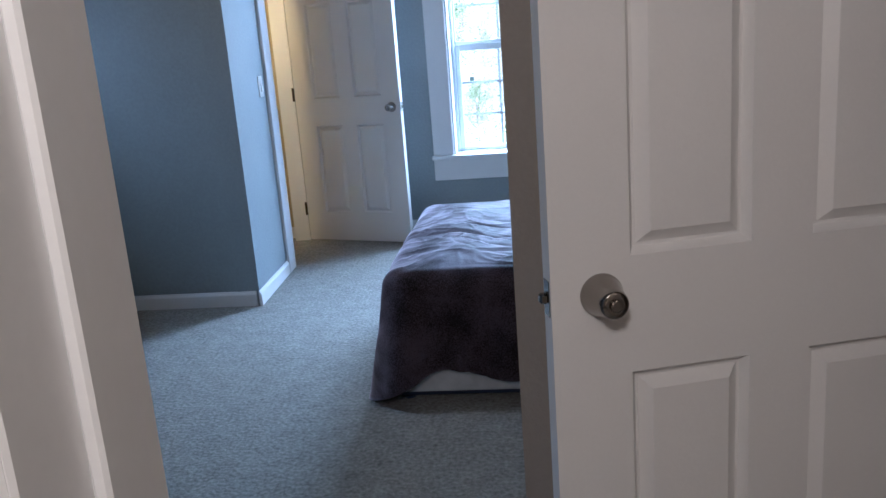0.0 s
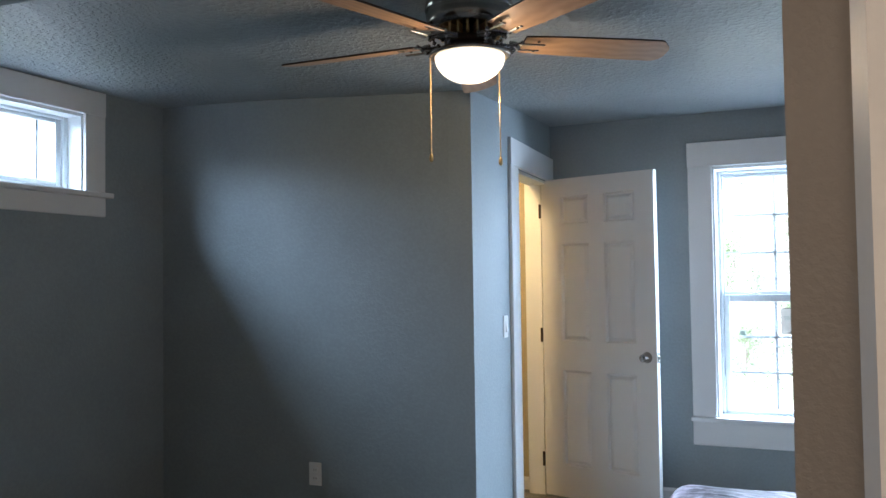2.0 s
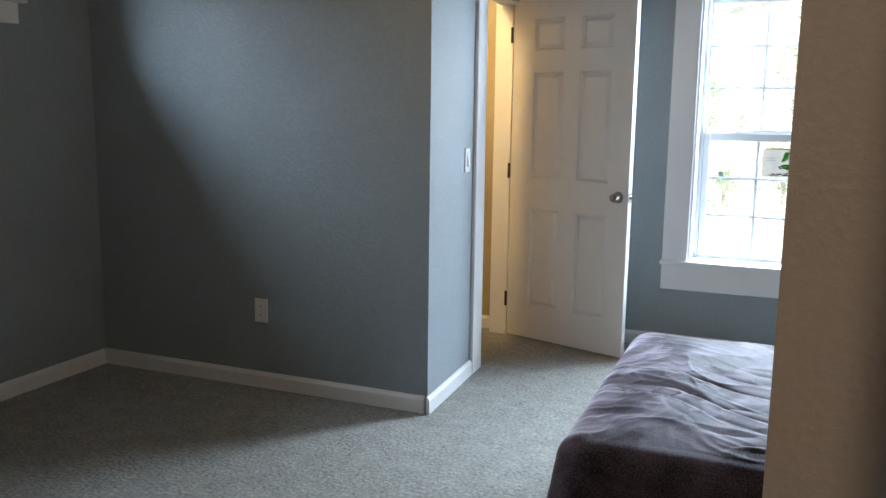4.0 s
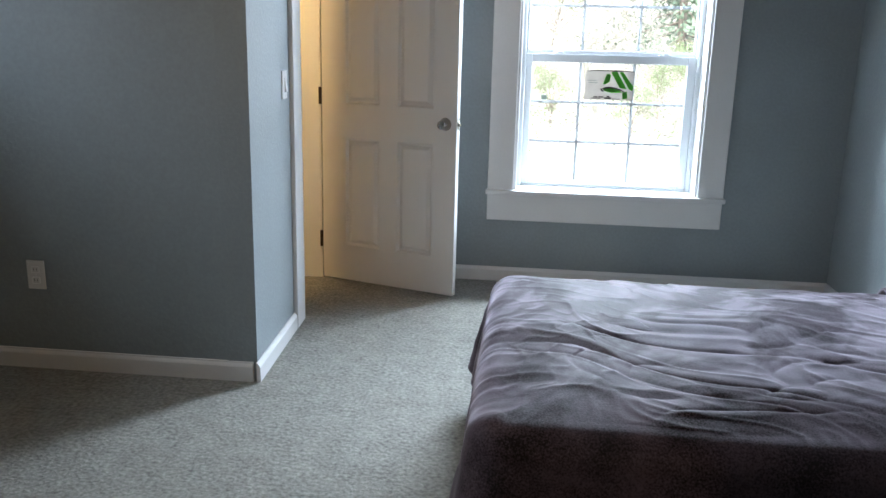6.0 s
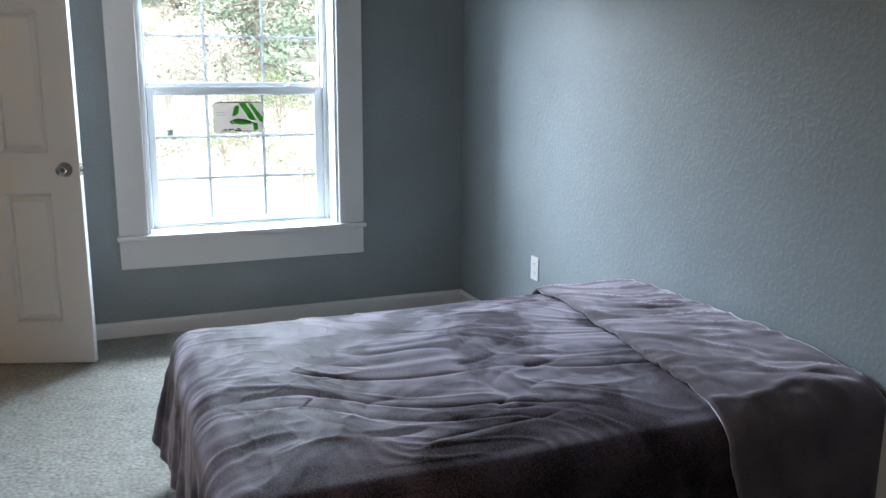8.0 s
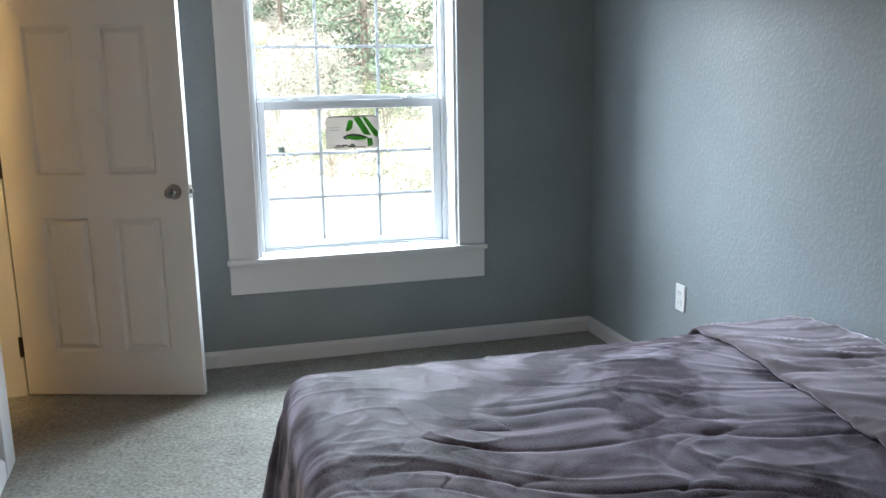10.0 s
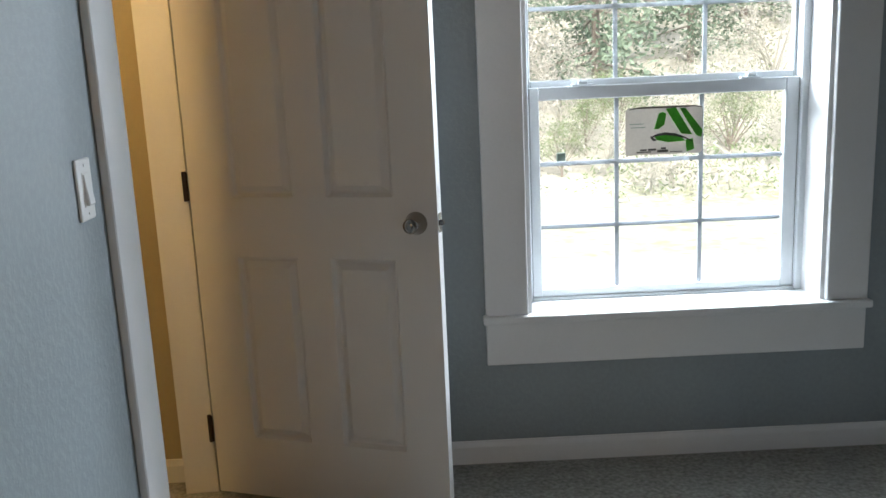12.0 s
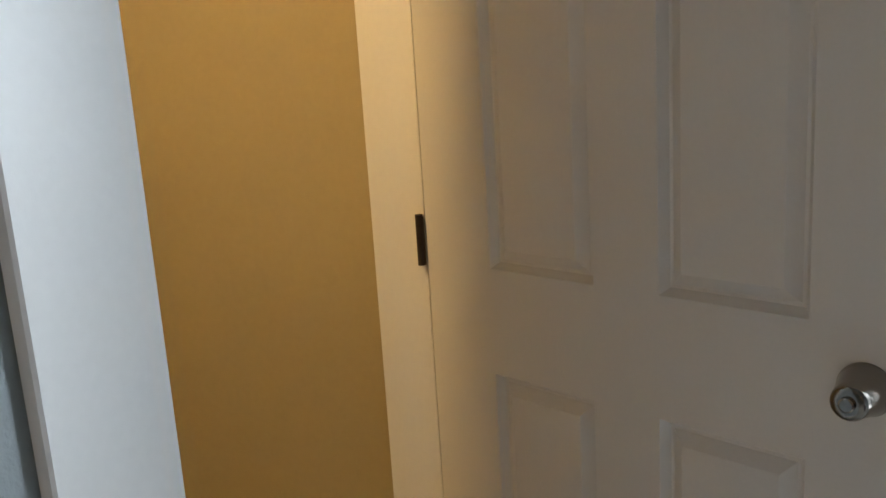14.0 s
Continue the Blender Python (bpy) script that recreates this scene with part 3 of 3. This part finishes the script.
def ceiling_fan(cx, cy, turn, z=1.972, radius=0.665, size=1.12):
    f = thing("ceiling_fan", pose(cx, cy, 0) @ Matrix.Scale(size, 4), "flush pewter ceiling fan with five brown wooden blades and lit bowl", "ceiling fan")
    top = sag(cx, cy) / size
    part("motor_housing", lathe([(0.126, top + 0.01), (0.134, top - 0.012), (0.138, top - 0.034), (0.131, top - 0.038), (0.136, top - 0.043), (0.131, top - 0.048), (0.134, top - 0.053), (0.131, top - 0.075), (0.122, top - 0.095), (0.1, z + 0.056), (0.09, z + 0.052)], 48), PEWTER, f, "ribbed pewter motor housing", True)
    part("flywheel", lathe([(0.06, z + 0.055), (0.06, z + 0.03), (0.078, z + 0.02), (0.078, z + 0.004), (0.07, z)], 40), BRONZE, f, "", True)
    for k in range(20):
        fin = part("vent_fin", box(0.06, 0.096, -0.004, 0.004, z + 0.024, z + 0.056, bevel=0.003), BRASS, f)
        fin.matrix_local = pose(0, 0, 0, 0, 0, k * 18)
    part("switch_housing", lathe([(0.05, z + 0.004), (0.05, z - 0.006), (0.047, z - 0.008), (0.05, z - 0.01), (0.05, z - 0.012), (0.047, z - 0.0135), (0.052, z - 0.015), (0.062, z - 0.019), (0.062, z - 0.022)], 36), NICKEL, f, "", True)
    part("fitter", lathe([(0.06, z - 0.014), (0.11, z - 0.017), (0.125, z - 0.022), (0.127, z - 0.031), (0.118, z - 0.034)], 44), PEWTER, f, "pewter bowl rim", True)
    prof = [(0.108, z - 0.034)] + [(0.108 * math.cos(a), z - 0.035 - 0.078 * math.sin(a)) for a in [k * math.pi / 2 / 11 for k in range(11)]] + [(0.004, z - 0.1135)]
    bowl = part("glass_bowl", lathe(prof, 44), BOWL, f, "lit frosted glass bowl", True)
    bowl.visible_shadow = False
    for k in range(5):
        a = turn + 72 * k
        iron = bmesh.new()
        for q in ((0.07, 0.15, -0.011, 0.011, z + 0.004, z + 0.011), (0.145, 0.165, -0.04, 0.04, z + 0.004, z + 0.01), (0.16, 0.235, -0.038, -0.024, z + 0.004, z + 0.009), (0.16, 0.235, 0.024, 0.038, z + 0.004, z + 0.009)):
            box(*q, bevel=0.003, bm=iron)
        for sy in (-1, 1):
            for q in range(14):
                b0 = q / 13 * 4.6
                bmesh.ops.create_icosphere(iron, subdivisions=1, radius=0.006, matrix=Matrix.Translation((0.118 + 0.024 * math.sin(b0), sy * (0.03 + 0.014 * math.cos(b0)), z + 0.006)))
        for sy in (-1, 1):
            for q in range(9):
                g = q / 8
                bmesh.ops.create_icosphere(iron, subdivisions=1, radius=0.0075, matrix=Matrix.Translation((0.058 + 0.1 * g, sy * (0.01 + 0.03 * g * g), z - 0.018 - 0.016 * math.sin(g * 2.2) + 0.04 * g * g)))
        ir = part("blade_iron", iron, PEWTER, f, "scrolled pewter blade arm")
        ir.matrix_local = pose(0, 0, 0, 0, 0, a)
        outline = [(0.17, -0.05), (0.3, -0.058), (0.5, -0.065), (radius - 0.05, -0.067), (radius - 0.036, -0.062), (radius - 0.008, -0.03), (radius, -0.012), (radius, 0.03), (radius - 0.008, 0.052), (radius - 0.024, 0.064), (radius - 0.04, 0.067), (0.5, 0.065), (0.3, 0.058), (0.17, 0.05)]
        b = part("blade", prism(outline, -0.003, 0.003, 0.001), WOOD, f, "brown wood-grain blade with a dark edge")
        b.data.materials.append(BLADE_EDGE)
        for p in b.data.polygons:
            p.material_index = 1 if p.normal.z > -0.9 else 0
        b.matrix_local = pose(0, 0, z + 0.016, 0, 0, a) @ pose(0, 0, 0, -12)
        for y in (-0.03, 0.03):
            s = part("screw", lathe([(0.005, -0.004), (0.005, -0.008), (0.002, -0.009)], 10), NICKEL, b)
            s.matrix_local = pose(0.215, y, 0.0)
    for x, y, low in ((-0.112, -0.05, 1.622), (0.085, 0.03, 1.607)):
        c = bmesh.new()
        n = 60
        for k in range(n):
            zz = z - 0.036 - (z - 0.036 - low - 0.02) * k / (n - 1)
            bmesh.ops.create_icosphere(c, subdivisions=1, radius=0.0028, matrix=Matrix.Translation((x, y, zz)))
        ch = part("pull_chain", c, BRASS, f, "brass bead pull chain")
        pl = part("chain_pull", lathe([(0.002, low + 0.02), (0.006, low + 0.012), (0.0065, low), (0.003, low - 0.006)], 14), BRASS, ch, "brass pull knob", True)
        pl.location = (x, y, 0)


ceiling_fan(-0.681, 3.313, 108)

# ---- bed ----


def smooth_step(a):
    a = max(0.0, min(1.0, a))
    return a * a * (3 - 2 * a)


def crease(u, v, seed, sharp):
    """One family of uneven creases, strongest where v crosses a wandering line."""
    a = noise.noise(Vector((u, v, seed)))
    return max(0.0, 1 - abs(a) * 2.6) ** sharp


def wrinkle(x, y):
    """Soft, uneven creases that wander along and across the bed."""
    wx = x + 0.26 * noise.noise(Vector((x * 2.1, y * 2.1, 3.0)))
    wy = y + 0.2 * noise.noise(Vector((x * 2.1, y * 2.1, 8.0)))
    swell = noise.noise(Vector((wx * 2.4, wy * 3.6, 0.3))) * 0.014
    long = crease(wx * 1.4 + wy, wy * 6.0 + wx * 2.4, 1.7, 3.5)
    cross = crease(wx * 3.0 + wy * 3.4, wy * 6.2 - wx * 1.6, 5.1, 3.5)
    thin = crease(wx * 2.6, wy * 8.5 + wx * 3.6, 7.4, 5)
    m1 = smooth_step(0.5 + 1.2 * noise.noise(Vector((x * 1.9, y * 2.3, 9.2))))
    m2 = smooth_step(0.4 + 1.3 * noise.noise(Vector((x * 2.3, y * 1.9, 13.2))))
    fine = crease(wx * 4.5 + wy * 2, wy * 8.0 + wx * 3.0, 11.4, 4.5)
    knots = crease(wx * 8.0, wy * 11.0 + wx * 5.0, 31.4, 3)
    m3 = smooth_step(0.5 + 1.5 * noise.noise(Vector((x * 2.9, y * 2.9, 21.0))))
    return 1.2 * swell - 0.009 * m1 * long - 0.007 * m2 * cross + 0.0055 * m3 * thin + 0.004 * (1 - 0.6 * m3) * fine + 0.0022 * knots


BX0, BX1, BY0, BY1, BZ = -0.19, 1.575, 3.09, 4.43, 0.515
SHOULDER = 0.075  # the rounding of the mattress under the blanket


def bulge(x, y):
    """The mattress stands a little higher away from its edges."""
    return 0.024 * smooth_step(min(x - BX0, y - BY0, BY1 - y) / 0.32)


def rim(p):
    """A point of the bed top's rounded outline, from the head's near corner round the foot to the far corner; p from 0 to 1. Also its outward direction."""
    r = 0.11
    lx, ly = BX1 - BX0 - r, BY1 - BY0 - 2 * r
    arc = math.pi * r / 2
    total = 2 * lx + ly + 2 * arc
    s = p * total
    if s < lx:
        return (BX1 - s, BY0), (0, -1)
    s -= lx
    if s < arc:
        a = -math.pi / 2 - s / r
        return (BX0 + r + r * math.cos(a), BY0 + r + r * math.sin(a)), (math.cos(a), math.sin(a))
    s -= arc
    if s < ly:
        return (BX0, BY0 + r + s), (-1, 0)
    s -= ly
    if s < arc:
        a = math.pi - s / r
        return (BX0 + r + r * math.cos(a), BY1 - r + r * math.sin(a)), (math.cos(a), math.sin(a))
    s -= arc
    return (BX0 + r + s, BY1), (0, 1)


def blanket_sheet(p0, p1, steps, hem, mat_parent, lift=0.0, name="blanket", mat=None, label=""):
    bm = bmesh.new()
    rings = []
    inner, outer = 120, 36
    roundness = SHOULDER
    for i in range(steps + 1):
        p = p0 + (p1 - p0) * i / steps
        (ex, ey), (ox, oy) = rim(p)
        cx, cy = max(BX0 + 0.5, min(BX1, ex)), (BY0 + BY1) / 2
        col = []
        tx, ty = ex - ox * roundness, ey - oy * roundness
        for k in range(inner):
            a = (k / (inner - 1)) ** 0.8
            x, y = cx + (tx - cx) * a, cy + (ty - cy) * a
            near_edge = min(x - BX0, y - BY0, BY1 - y)
            crown = -0.02 * math.exp(-max(near_edge, 0) / 0.07)
            col.append((x, y, BZ + lift + crown + bulge(x, y) + wrinkle(x, y)))
        low = hem(p, ex, ey)
        e = col[-1][2]
        along = p * 5.0
        for k in range(1, outer + 1):
            a = k / outer
            if a < 0.2:
                g = a / 0.2 * math.pi / 2
                off, z = -roundness + roundness * math.sin(g), e - roundness * (1 - math.cos(g))
            else:
                d = (a - 0.2) / 0.8
                z = e - roundness + (low - (e - roundness)) * d
                corner = math.exp(-((p - 0.38) / 0.035) ** 2) + 0.7 * math.exp(-((p - 0.62) / 0.03) ** 2)
                pleat = 0.5 * noise.noise(Vector((along * 6.5, 0.35 * d, 2.2))) + 0.35 * noise.noise(Vector((along * 15, 0.5 * d, 7.7)))
                off = d * (0.022 + 0.075 * corner) + d ** 0.8 * 0.085 * pleat + 0.004 * noise.noise(Vector((along * 9, d * 7, 4)))
                off = max(off, 0.002)
            col.append((ex + ox * (off + lift), ey + oy * (off + lift), z))
        rings.append([bm.verts.new(c) for c in col])
    for a, b in zip(rings, rings[1:]):
        for k in range(len(a) - 1):
            bm.faces.new((a[k], a[k + 1], b[k + 1], b[k]))
    bmesh.ops.remove_doubles(bm, verts=bm.verts, dist=1e-4)
    ob = part(name, bm, mat, mat_parent, label, True)
    so = ob.modifiers.new("thickness", "SOLIDIFY")
    so.thickness, so.offset = 0.006, 1
    return ob


def hem_low(p, x, y):
    """Height of the blanket's lower edge round the bed."""
    base = 0.115 + 0.03 * math.sin(p * 23) + 0.018 * math.sin(p * 61)
    tip = math.exp(-((p - 0.38) / 0.035) ** 2)
    return max(0.012, base * (1 - tip) + 0.012 * tip)


def bed():
    b = thing("bed", pose(0, 0, 0), "low bed on plastic-wrapped box spring against the grey wall", "bed")
    part("mattress", box(BX0 + 0.03, BX1 - 0.01, BY0 + 0.035, BY1 - 0.035, 0.28, 0.488, bevel=0.03, segments=3), MATTRESS, b, "white mattress under the blanket")
    part("box_spring", box(BX0 + 0.04, BX1 - 0.01, BY0 + 0.03, BY1 - 0.03, 0.034, 0.278, bevel=0.015, segments=2), PLASTIC, b, "box spring in clear plastic wrap")
    rail = bmesh.new()
    for q in ((BX0 + 0.04, BX1, BY0 + 0.06, BY0 + 0.1, 0.012, 0.034), (BX0 + 0.04, BX1, BY1 - 0.1, BY1 - 0.06, 0.012, 0.034), (BX0 + 0.05, BX0 + 0.09, BY0 + 0.1, BY1 - 0.1, 0.012, 0.034)):
        box(*q, bevel=0.003, bm=rail)
    part("bed_frame", rail, DARK, b, "dark blue steel bed rail")
    for x in (BX0 + 0.07, BX1 - 0.1):
        for y in (BY0 + 0.08, BY1 - 0.08):
            part("leg", lathe([(0.022, 0), (0.022, 0.008), (0.015, 0.01), (0.015, 0.0125)], 16), DARK, b).location = (x, y, 0)
    cover = new("blanket")
    cover.matrix_world = Matrix()
    tagged(cover, "rumpled mauve-grey velvet blanket spread over the bed", "blanket")
    blanket_sheet(0.0, 1.0, 640, hem_low, cover, 0.0, "spread", VELVET)
    fold(cover)


def fold(cover):
    """The blanket's head end turned back over itself, showing the paler underside."""
    bm = bmesh.new()
    rows, cols = 190, 44
    grid = []
    near, far = 0.40, 0.15
    wide = BY1 - BY0
    span = wide + near + far
    for i in range(rows + 1):
        s = -near + span * i / rows
        edge = 1.2 - 0.16 * (1 - max(s, 0) / wide) + 0.04 * max(-s, 0) + 0.012 * noise.noise(Vector((s * 4, 0, 8)))
        line = []
        for j in range(cols + 1):
            a = j / cols
            x = edge + (1.572 - edge) * a
            ridge = max(0, 1 - 2.6 * abs(noise.noise(Vector((x * 3.2 - s * 1.2, s * 7.5 + x * 3.4, 6.1))))) ** 4
            w = 0.008 * noise.noise(Vector((x * 5 + s * 2, s * 6 - x * 3, 3.3))) + 0.012 * ridge
            lip = 0.016 - 0.016 * math.exp(-a * 22)
            if s < 0:
                d = -s / near
                y = BY0 - 0.014 - 0.035 * d - 0.02 * smooth_step(d * 3) * (1 + noise.noise(Vector((x * 11, 0.6 * d, 1))))
                z = BZ - 0.012 - SHOULDER - (near - 0.03) * d
            elif s > wide:
                d = (s - wide) / far
                y, z = BY1 + 0.02 + 0.03 * smooth_step(d * 3), BZ - 0.012 - SHOULDER - 0.09 * d
            else:
                y = BY0 + s
                ed = min(s, wide - s)
                drop = SHOULDER - math.sqrt(max(0.0, SHOULDER ** 2 - (SHOULDER - ed) ** 2)) if ed < SHOULDER else 0.0
                z = BZ + lip * 0.6 + bulge(x, y) + wrinkle(x, y) * 0.75 + w * 0.7 + 0.012 - 0.02 * math.exp(-ed / 0.07) - drop
                y += (-0.014 if s < 0.5 else 0.02) * math.exp(-ed / 0.05)
            line.append(bm.verts.new((x, y, z)))
        grid.append(line)
    for a, b in zip(grid, grid[1:]):
        for k in range(cols):
            bm.faces.new((a[k], a[k + 1], b[k + 1], b[k]))
    ob = part("turned_back_end", bm, VELVET_BACK, cover, "paler turned-back end of the blanket", True)
    so = ob.modifiers.new("thickness", "SOLIDIFY")
    so.thickness, so.offset = 0.012, 1


bed()

# ---- outside ----


def hill_height(x, y):
    up = smooth_step((y - 15.5) / 46.0)
    return -0.75 + 17.0 * up + 0.8 * noise.noise(Vector((x * 0.07, y * 0.07, 0))) * up


def ground():
    bm = bmesh.new()
    ys = [-60, -20, -2, 6.6] + [6.6 + 1.6 * k for k in range(1, 50)] + [100, 160, 400, 2500]
    xs = [-2500, -300, -100] + [-60 + 3 * k for k in range(41)] + [100, 300, 2500]
    grid = [[bm.verts.new((x, y, hill_height(x, y))) for y in ys] for x in xs]
    for a, b in zip(grid, grid[1:]):
        for k in range(len(ys) - 1):
            bm.faces.new((a[k], a[k + 1], b[k + 1], b[k]))
    ob = structure("ground", bm, GRASS, "pale spring lawn rising to a dry brown slope", "ground", True)
    ob.data.materials.append(HILL)
    for p in ob.data.polygons:
        if p.center.y > 17:
            p.material_index = 1
    bm = bmesh.new()
    for k in range(40):
        x = -40 + 2 * k
        bm.verts.new((x, 8.6 + 0.3 * math.sin(k), -0.72))
        bm.verts.new((x, 12.2 + 0.5 * math.sin(k * 1.3), -0.72))
    bm.verts.ensure_lookup_table()
    for k in range(39):
        bm.faces.new((bm.verts[2 * k], bm.verts[2 * k + 1], bm.verts[2 * k + 3], bm.verts[2 * k + 2]))
    structure("road", bm, GRAVEL, "pale gravel drive beyond the lawn", "road")


ground()


def leaf_cloud(bm, rng, centre, spread, count, size, droop=0.0):
    for _ in range(count):
        v = Vector((rng.gauss(0, 1), rng.gauss(0, 1), rng.gauss(0, 1)))
        c = Vector(centre) + Vector((v.x * spread[0], v.y * spread[1], v.z * spread[2]))
        u = Vector((rng.gauss(0, 1), rng.gauss(0, 1), rng.gauss(0, 0.6) - droop)).normalized() * size * rng.uniform(0.6, 1.4)
        w = u.cross(Vector((rng.gauss(0, 1), rng.gauss(0, 1), rng.gauss(0, 1)))).normalized() * size * 0.4
        vs = [bm.verts.new(c + q) for q in (-u * 0.5, w * 0.5, u * 0.5, -w * 0.5)]
        bm.faces.new(vs)


def limb(bm, a, b, r0, r1, sides=6):
    a, b = Vector(a), Vector(b)
    rot = (b - a).to_track_quat("Z", "Y")
    rings = []
    for c, r in ((a, r0), (b, r1)):
        rings.append([bm.verts.new(c + rot @ Vector((r * math.cos(2 * math.pi * k / sides), r * math.sin(2 * math.pi * k / sides), 0))) for k in range(sides)])
    for k in range(sides):
        bm.faces.new((rings[0][k], rings[0][(k + 1) % sides], rings[1][(k + 1) % sides], rings[1][k]))
    bm.faces.new(rings[0])
    bm.faces.new(rings[1])


def conifer(m, seed):
    rng = random.Random(seed)
    t = thing("conifer_tree", m, "dark green conifer on the slope outside", "tree", "trees on the slope")
    trunk, crown = bmesh.new(), bmesh.new()
    limb(trunk, (0, 0, -0.5), (0, 0, 9), 0.12, 0.02, 8)
    for k in range(60):
        z = 0.5 + 8.3 * k / 60
        reach = (9.4 - z) * 0.3 * rng.uniform(0.6, 1.2)
        a = rng.uniform(0, 6.283)
        tip = (reach * math.cos(a), reach * math.sin(a), z - 0.25 * reach)
        limb(trunk, (0, 0, z), tip, 0.03, 0.01, 4)
        for q in (0.35, 0.6, 0.85, 1.0):
            leaf_cloud(crown, rng, (tip[0] * q, tip[1] * q, z - 0.25 * reach * q), (0.24, 0.24, 0.17), 36, 0.18, 0.4)
    part("trunk", trunk, BARK, t)
    part("crown", crown, NEEDLES, t)
    return t


def broadleaf(m, seed, mat, name, label, height, dense):
    rng = random.Random(seed)
    t = thing(name, m, label, "tree" if height > 3 else "shrub", "growth on the slope")
    trunk, crown = bmesh.new(), bmesh.new()
    limb(trunk, (0, 0, -0.4), (0, 0, height * 0.4), 0.03 * height, 0.02 * height, 7)
    for k in range(14):
        a, up = rng.uniform(0, 6.283), rng.uniform(0.45, 1.0) * height
        reach = height * rng.uniform(0.15, 0.42)
        tip = (reach * math.cos(a), reach * math.sin(a), up)
        start = (0, 0, height * rng.uniform(0.12, 0.4))
        limb(trunk, start, tip, 0.012 * height, 0.004 * height, 5)
        for j in range(4):
            b = Vector(tip) + Vector((rng.gauss(0, 0.14), rng.gauss(0, 0.14), rng.gauss(0.05, 0.12))) * height
            limb(trunk, tip, b, 0.004 * height, 0.0015 * height, 4)
            leaf_cloud(crown, rng, b, (0.07 * height,) * 3, dense, 0.02 * height + 0.03)
    part("trunk", trunk, BARK if mat is not TWIGS else TWIGS, t)
    part("crown", crown, mat, t)
    return t


rng = random.Random(4)
trees = [conifer(pose(3.6, 24, hill_height(3.6, 24)), 1), conifer(pose(-0.8, 34, hill_height(-0.8, 34)), 2)]
for x, y, s in ((6.5, 26, 0.8), (1.9, 29, 0.7), (9, 29, 1.0), (-4, 37, 1.1), (5.5, 36, 1.1), (12, 34, 1.1), (-8, 41, 1.1), (2, 42, 1.2), (16, 40, 1.2), (-13, 43, 1.2), (8.5, 41, 1.2), (-1.5, 46, 1.2), (5, 48, 1.3)):
    c = copy_thing(trees[rng.randrange(2)], pose(x, y, hill_height(x, y), 0, 0, rng.uniform(0, 360)))
    c.scale = (s, s, s)
green = broadleaf(pose(-1.8, 20, hill_height(-1.8, 20)), 7, LEAVES, "leafy_shrub", "fresh green leafy shrub on the slope outside", 2.2, 60)
bare = broadleaf(pose(1.1, 21.5, hill_height(1.1, 21.5)), 8, TWIGS, "bare_shrub", "bare brown brushy shrub on the slope outside", 2.2, 40)
for x, y, s in ((-4.5, 21, 1.1), (2.6, 20, 0.5), (-3, 26, 1.2), (8, 21, 0.7), (-9, 25, 1.2), (0.4, 25, 0.8), (0.3, 19.4, 0.5), (1.9, 18.6, 0.4), (3.4, 20.6, 0.6), (5.2, 19.2, 0.55), (-0.8, 18.5, 0.4), (6.8, 19.8, 0.6)):
    c = copy_thing(green, pose(x, y, hill_height(x, y), 0, 0, rng.uniform(0, 360)))
    c.scale = (s, s, s)
for x, y, s in ((2.2, 23, 0.9), (5.6, 20, 0.8), (-0.8, 23, 0.8), (7.5, 23, 1.0), (3.7, 26, 1.0), (-6, 28, 1.1), (10.5, 23, 1.0), (0.8, 29, 1.2), (-2.2, 31, 1.2), (4.5, 31, 1.2), (9, 34, 1.3), (-0.3, 20.3, 0.55), (1.2, 19.2, 0.5), (2.7, 18.4, 0.45), (4.3, 19.8, 0.6), (2.3, 21.2, 0.7), (0.2, 21.8, 0.7), (6.0, 18.6, 0.5), (-2.6, 18.8, 0.5), (3.6, 17.4, 0.35), (3.1, 16.9, 0.3)):
    c = copy_thing(bare, pose(x, y, hill_height(x, y), 0, 0, rng.uniform(0, 360)))
    c.scale = (s, s, s)


def brush(name, seed, mat, label, count, size):
    """Low growth strewn in clumps over the slope."""
    rnd = random.Random(seed)
    verts, faces = [], []
    while len(faces) < count:
        x, y = rnd.uniform(-12, 18), 16.5 + 30 * rnd.random() ** 1.4
        if noise.noise(Vector((x * 0.35, y * 0.35, seed))) < -0.05:
            continue
        z = hill_height(x, y)
        for _ in range(22):
            c = Vector((x + rnd.gauss(0, 0.35), y + rnd.gauss(0, 0.35), z + abs(rnd.gauss(0, 0.35))))
            u = Vector((rnd.gauss(0, 1), rnd.gauss(0, 1), rnd.gauss(0.4, 0.8))).normalized() * size * rnd.uniform(0.6, 1.5)
            w = u.cross(Vector((rnd.gauss(0, 1), rnd.gauss(0, 1), rnd.gauss(0, 1)))).normalized() * size * 0.3
            k = len(verts)
            verts += [c - u / 2, c + w / 2, c + u / 2, c - w / 2]
            faces.append((k, k + 1, k + 2, k + 3))
    me = bpy.data.meshes.new(name)
    me.from_pydata(verts, [], faces)
    me.materials.append(mat)
    tagged(new(name, me), label, "undergrowth", "", "stuff")


brush("green_undergrowth", 21, LEAVES, "low green undergrowth scattered over the slope", 24000, 0.1)
brush("dry_undergrowth", 35, TWIGS, "dry brown grass and twigs over the slope", 40000, 0.12)
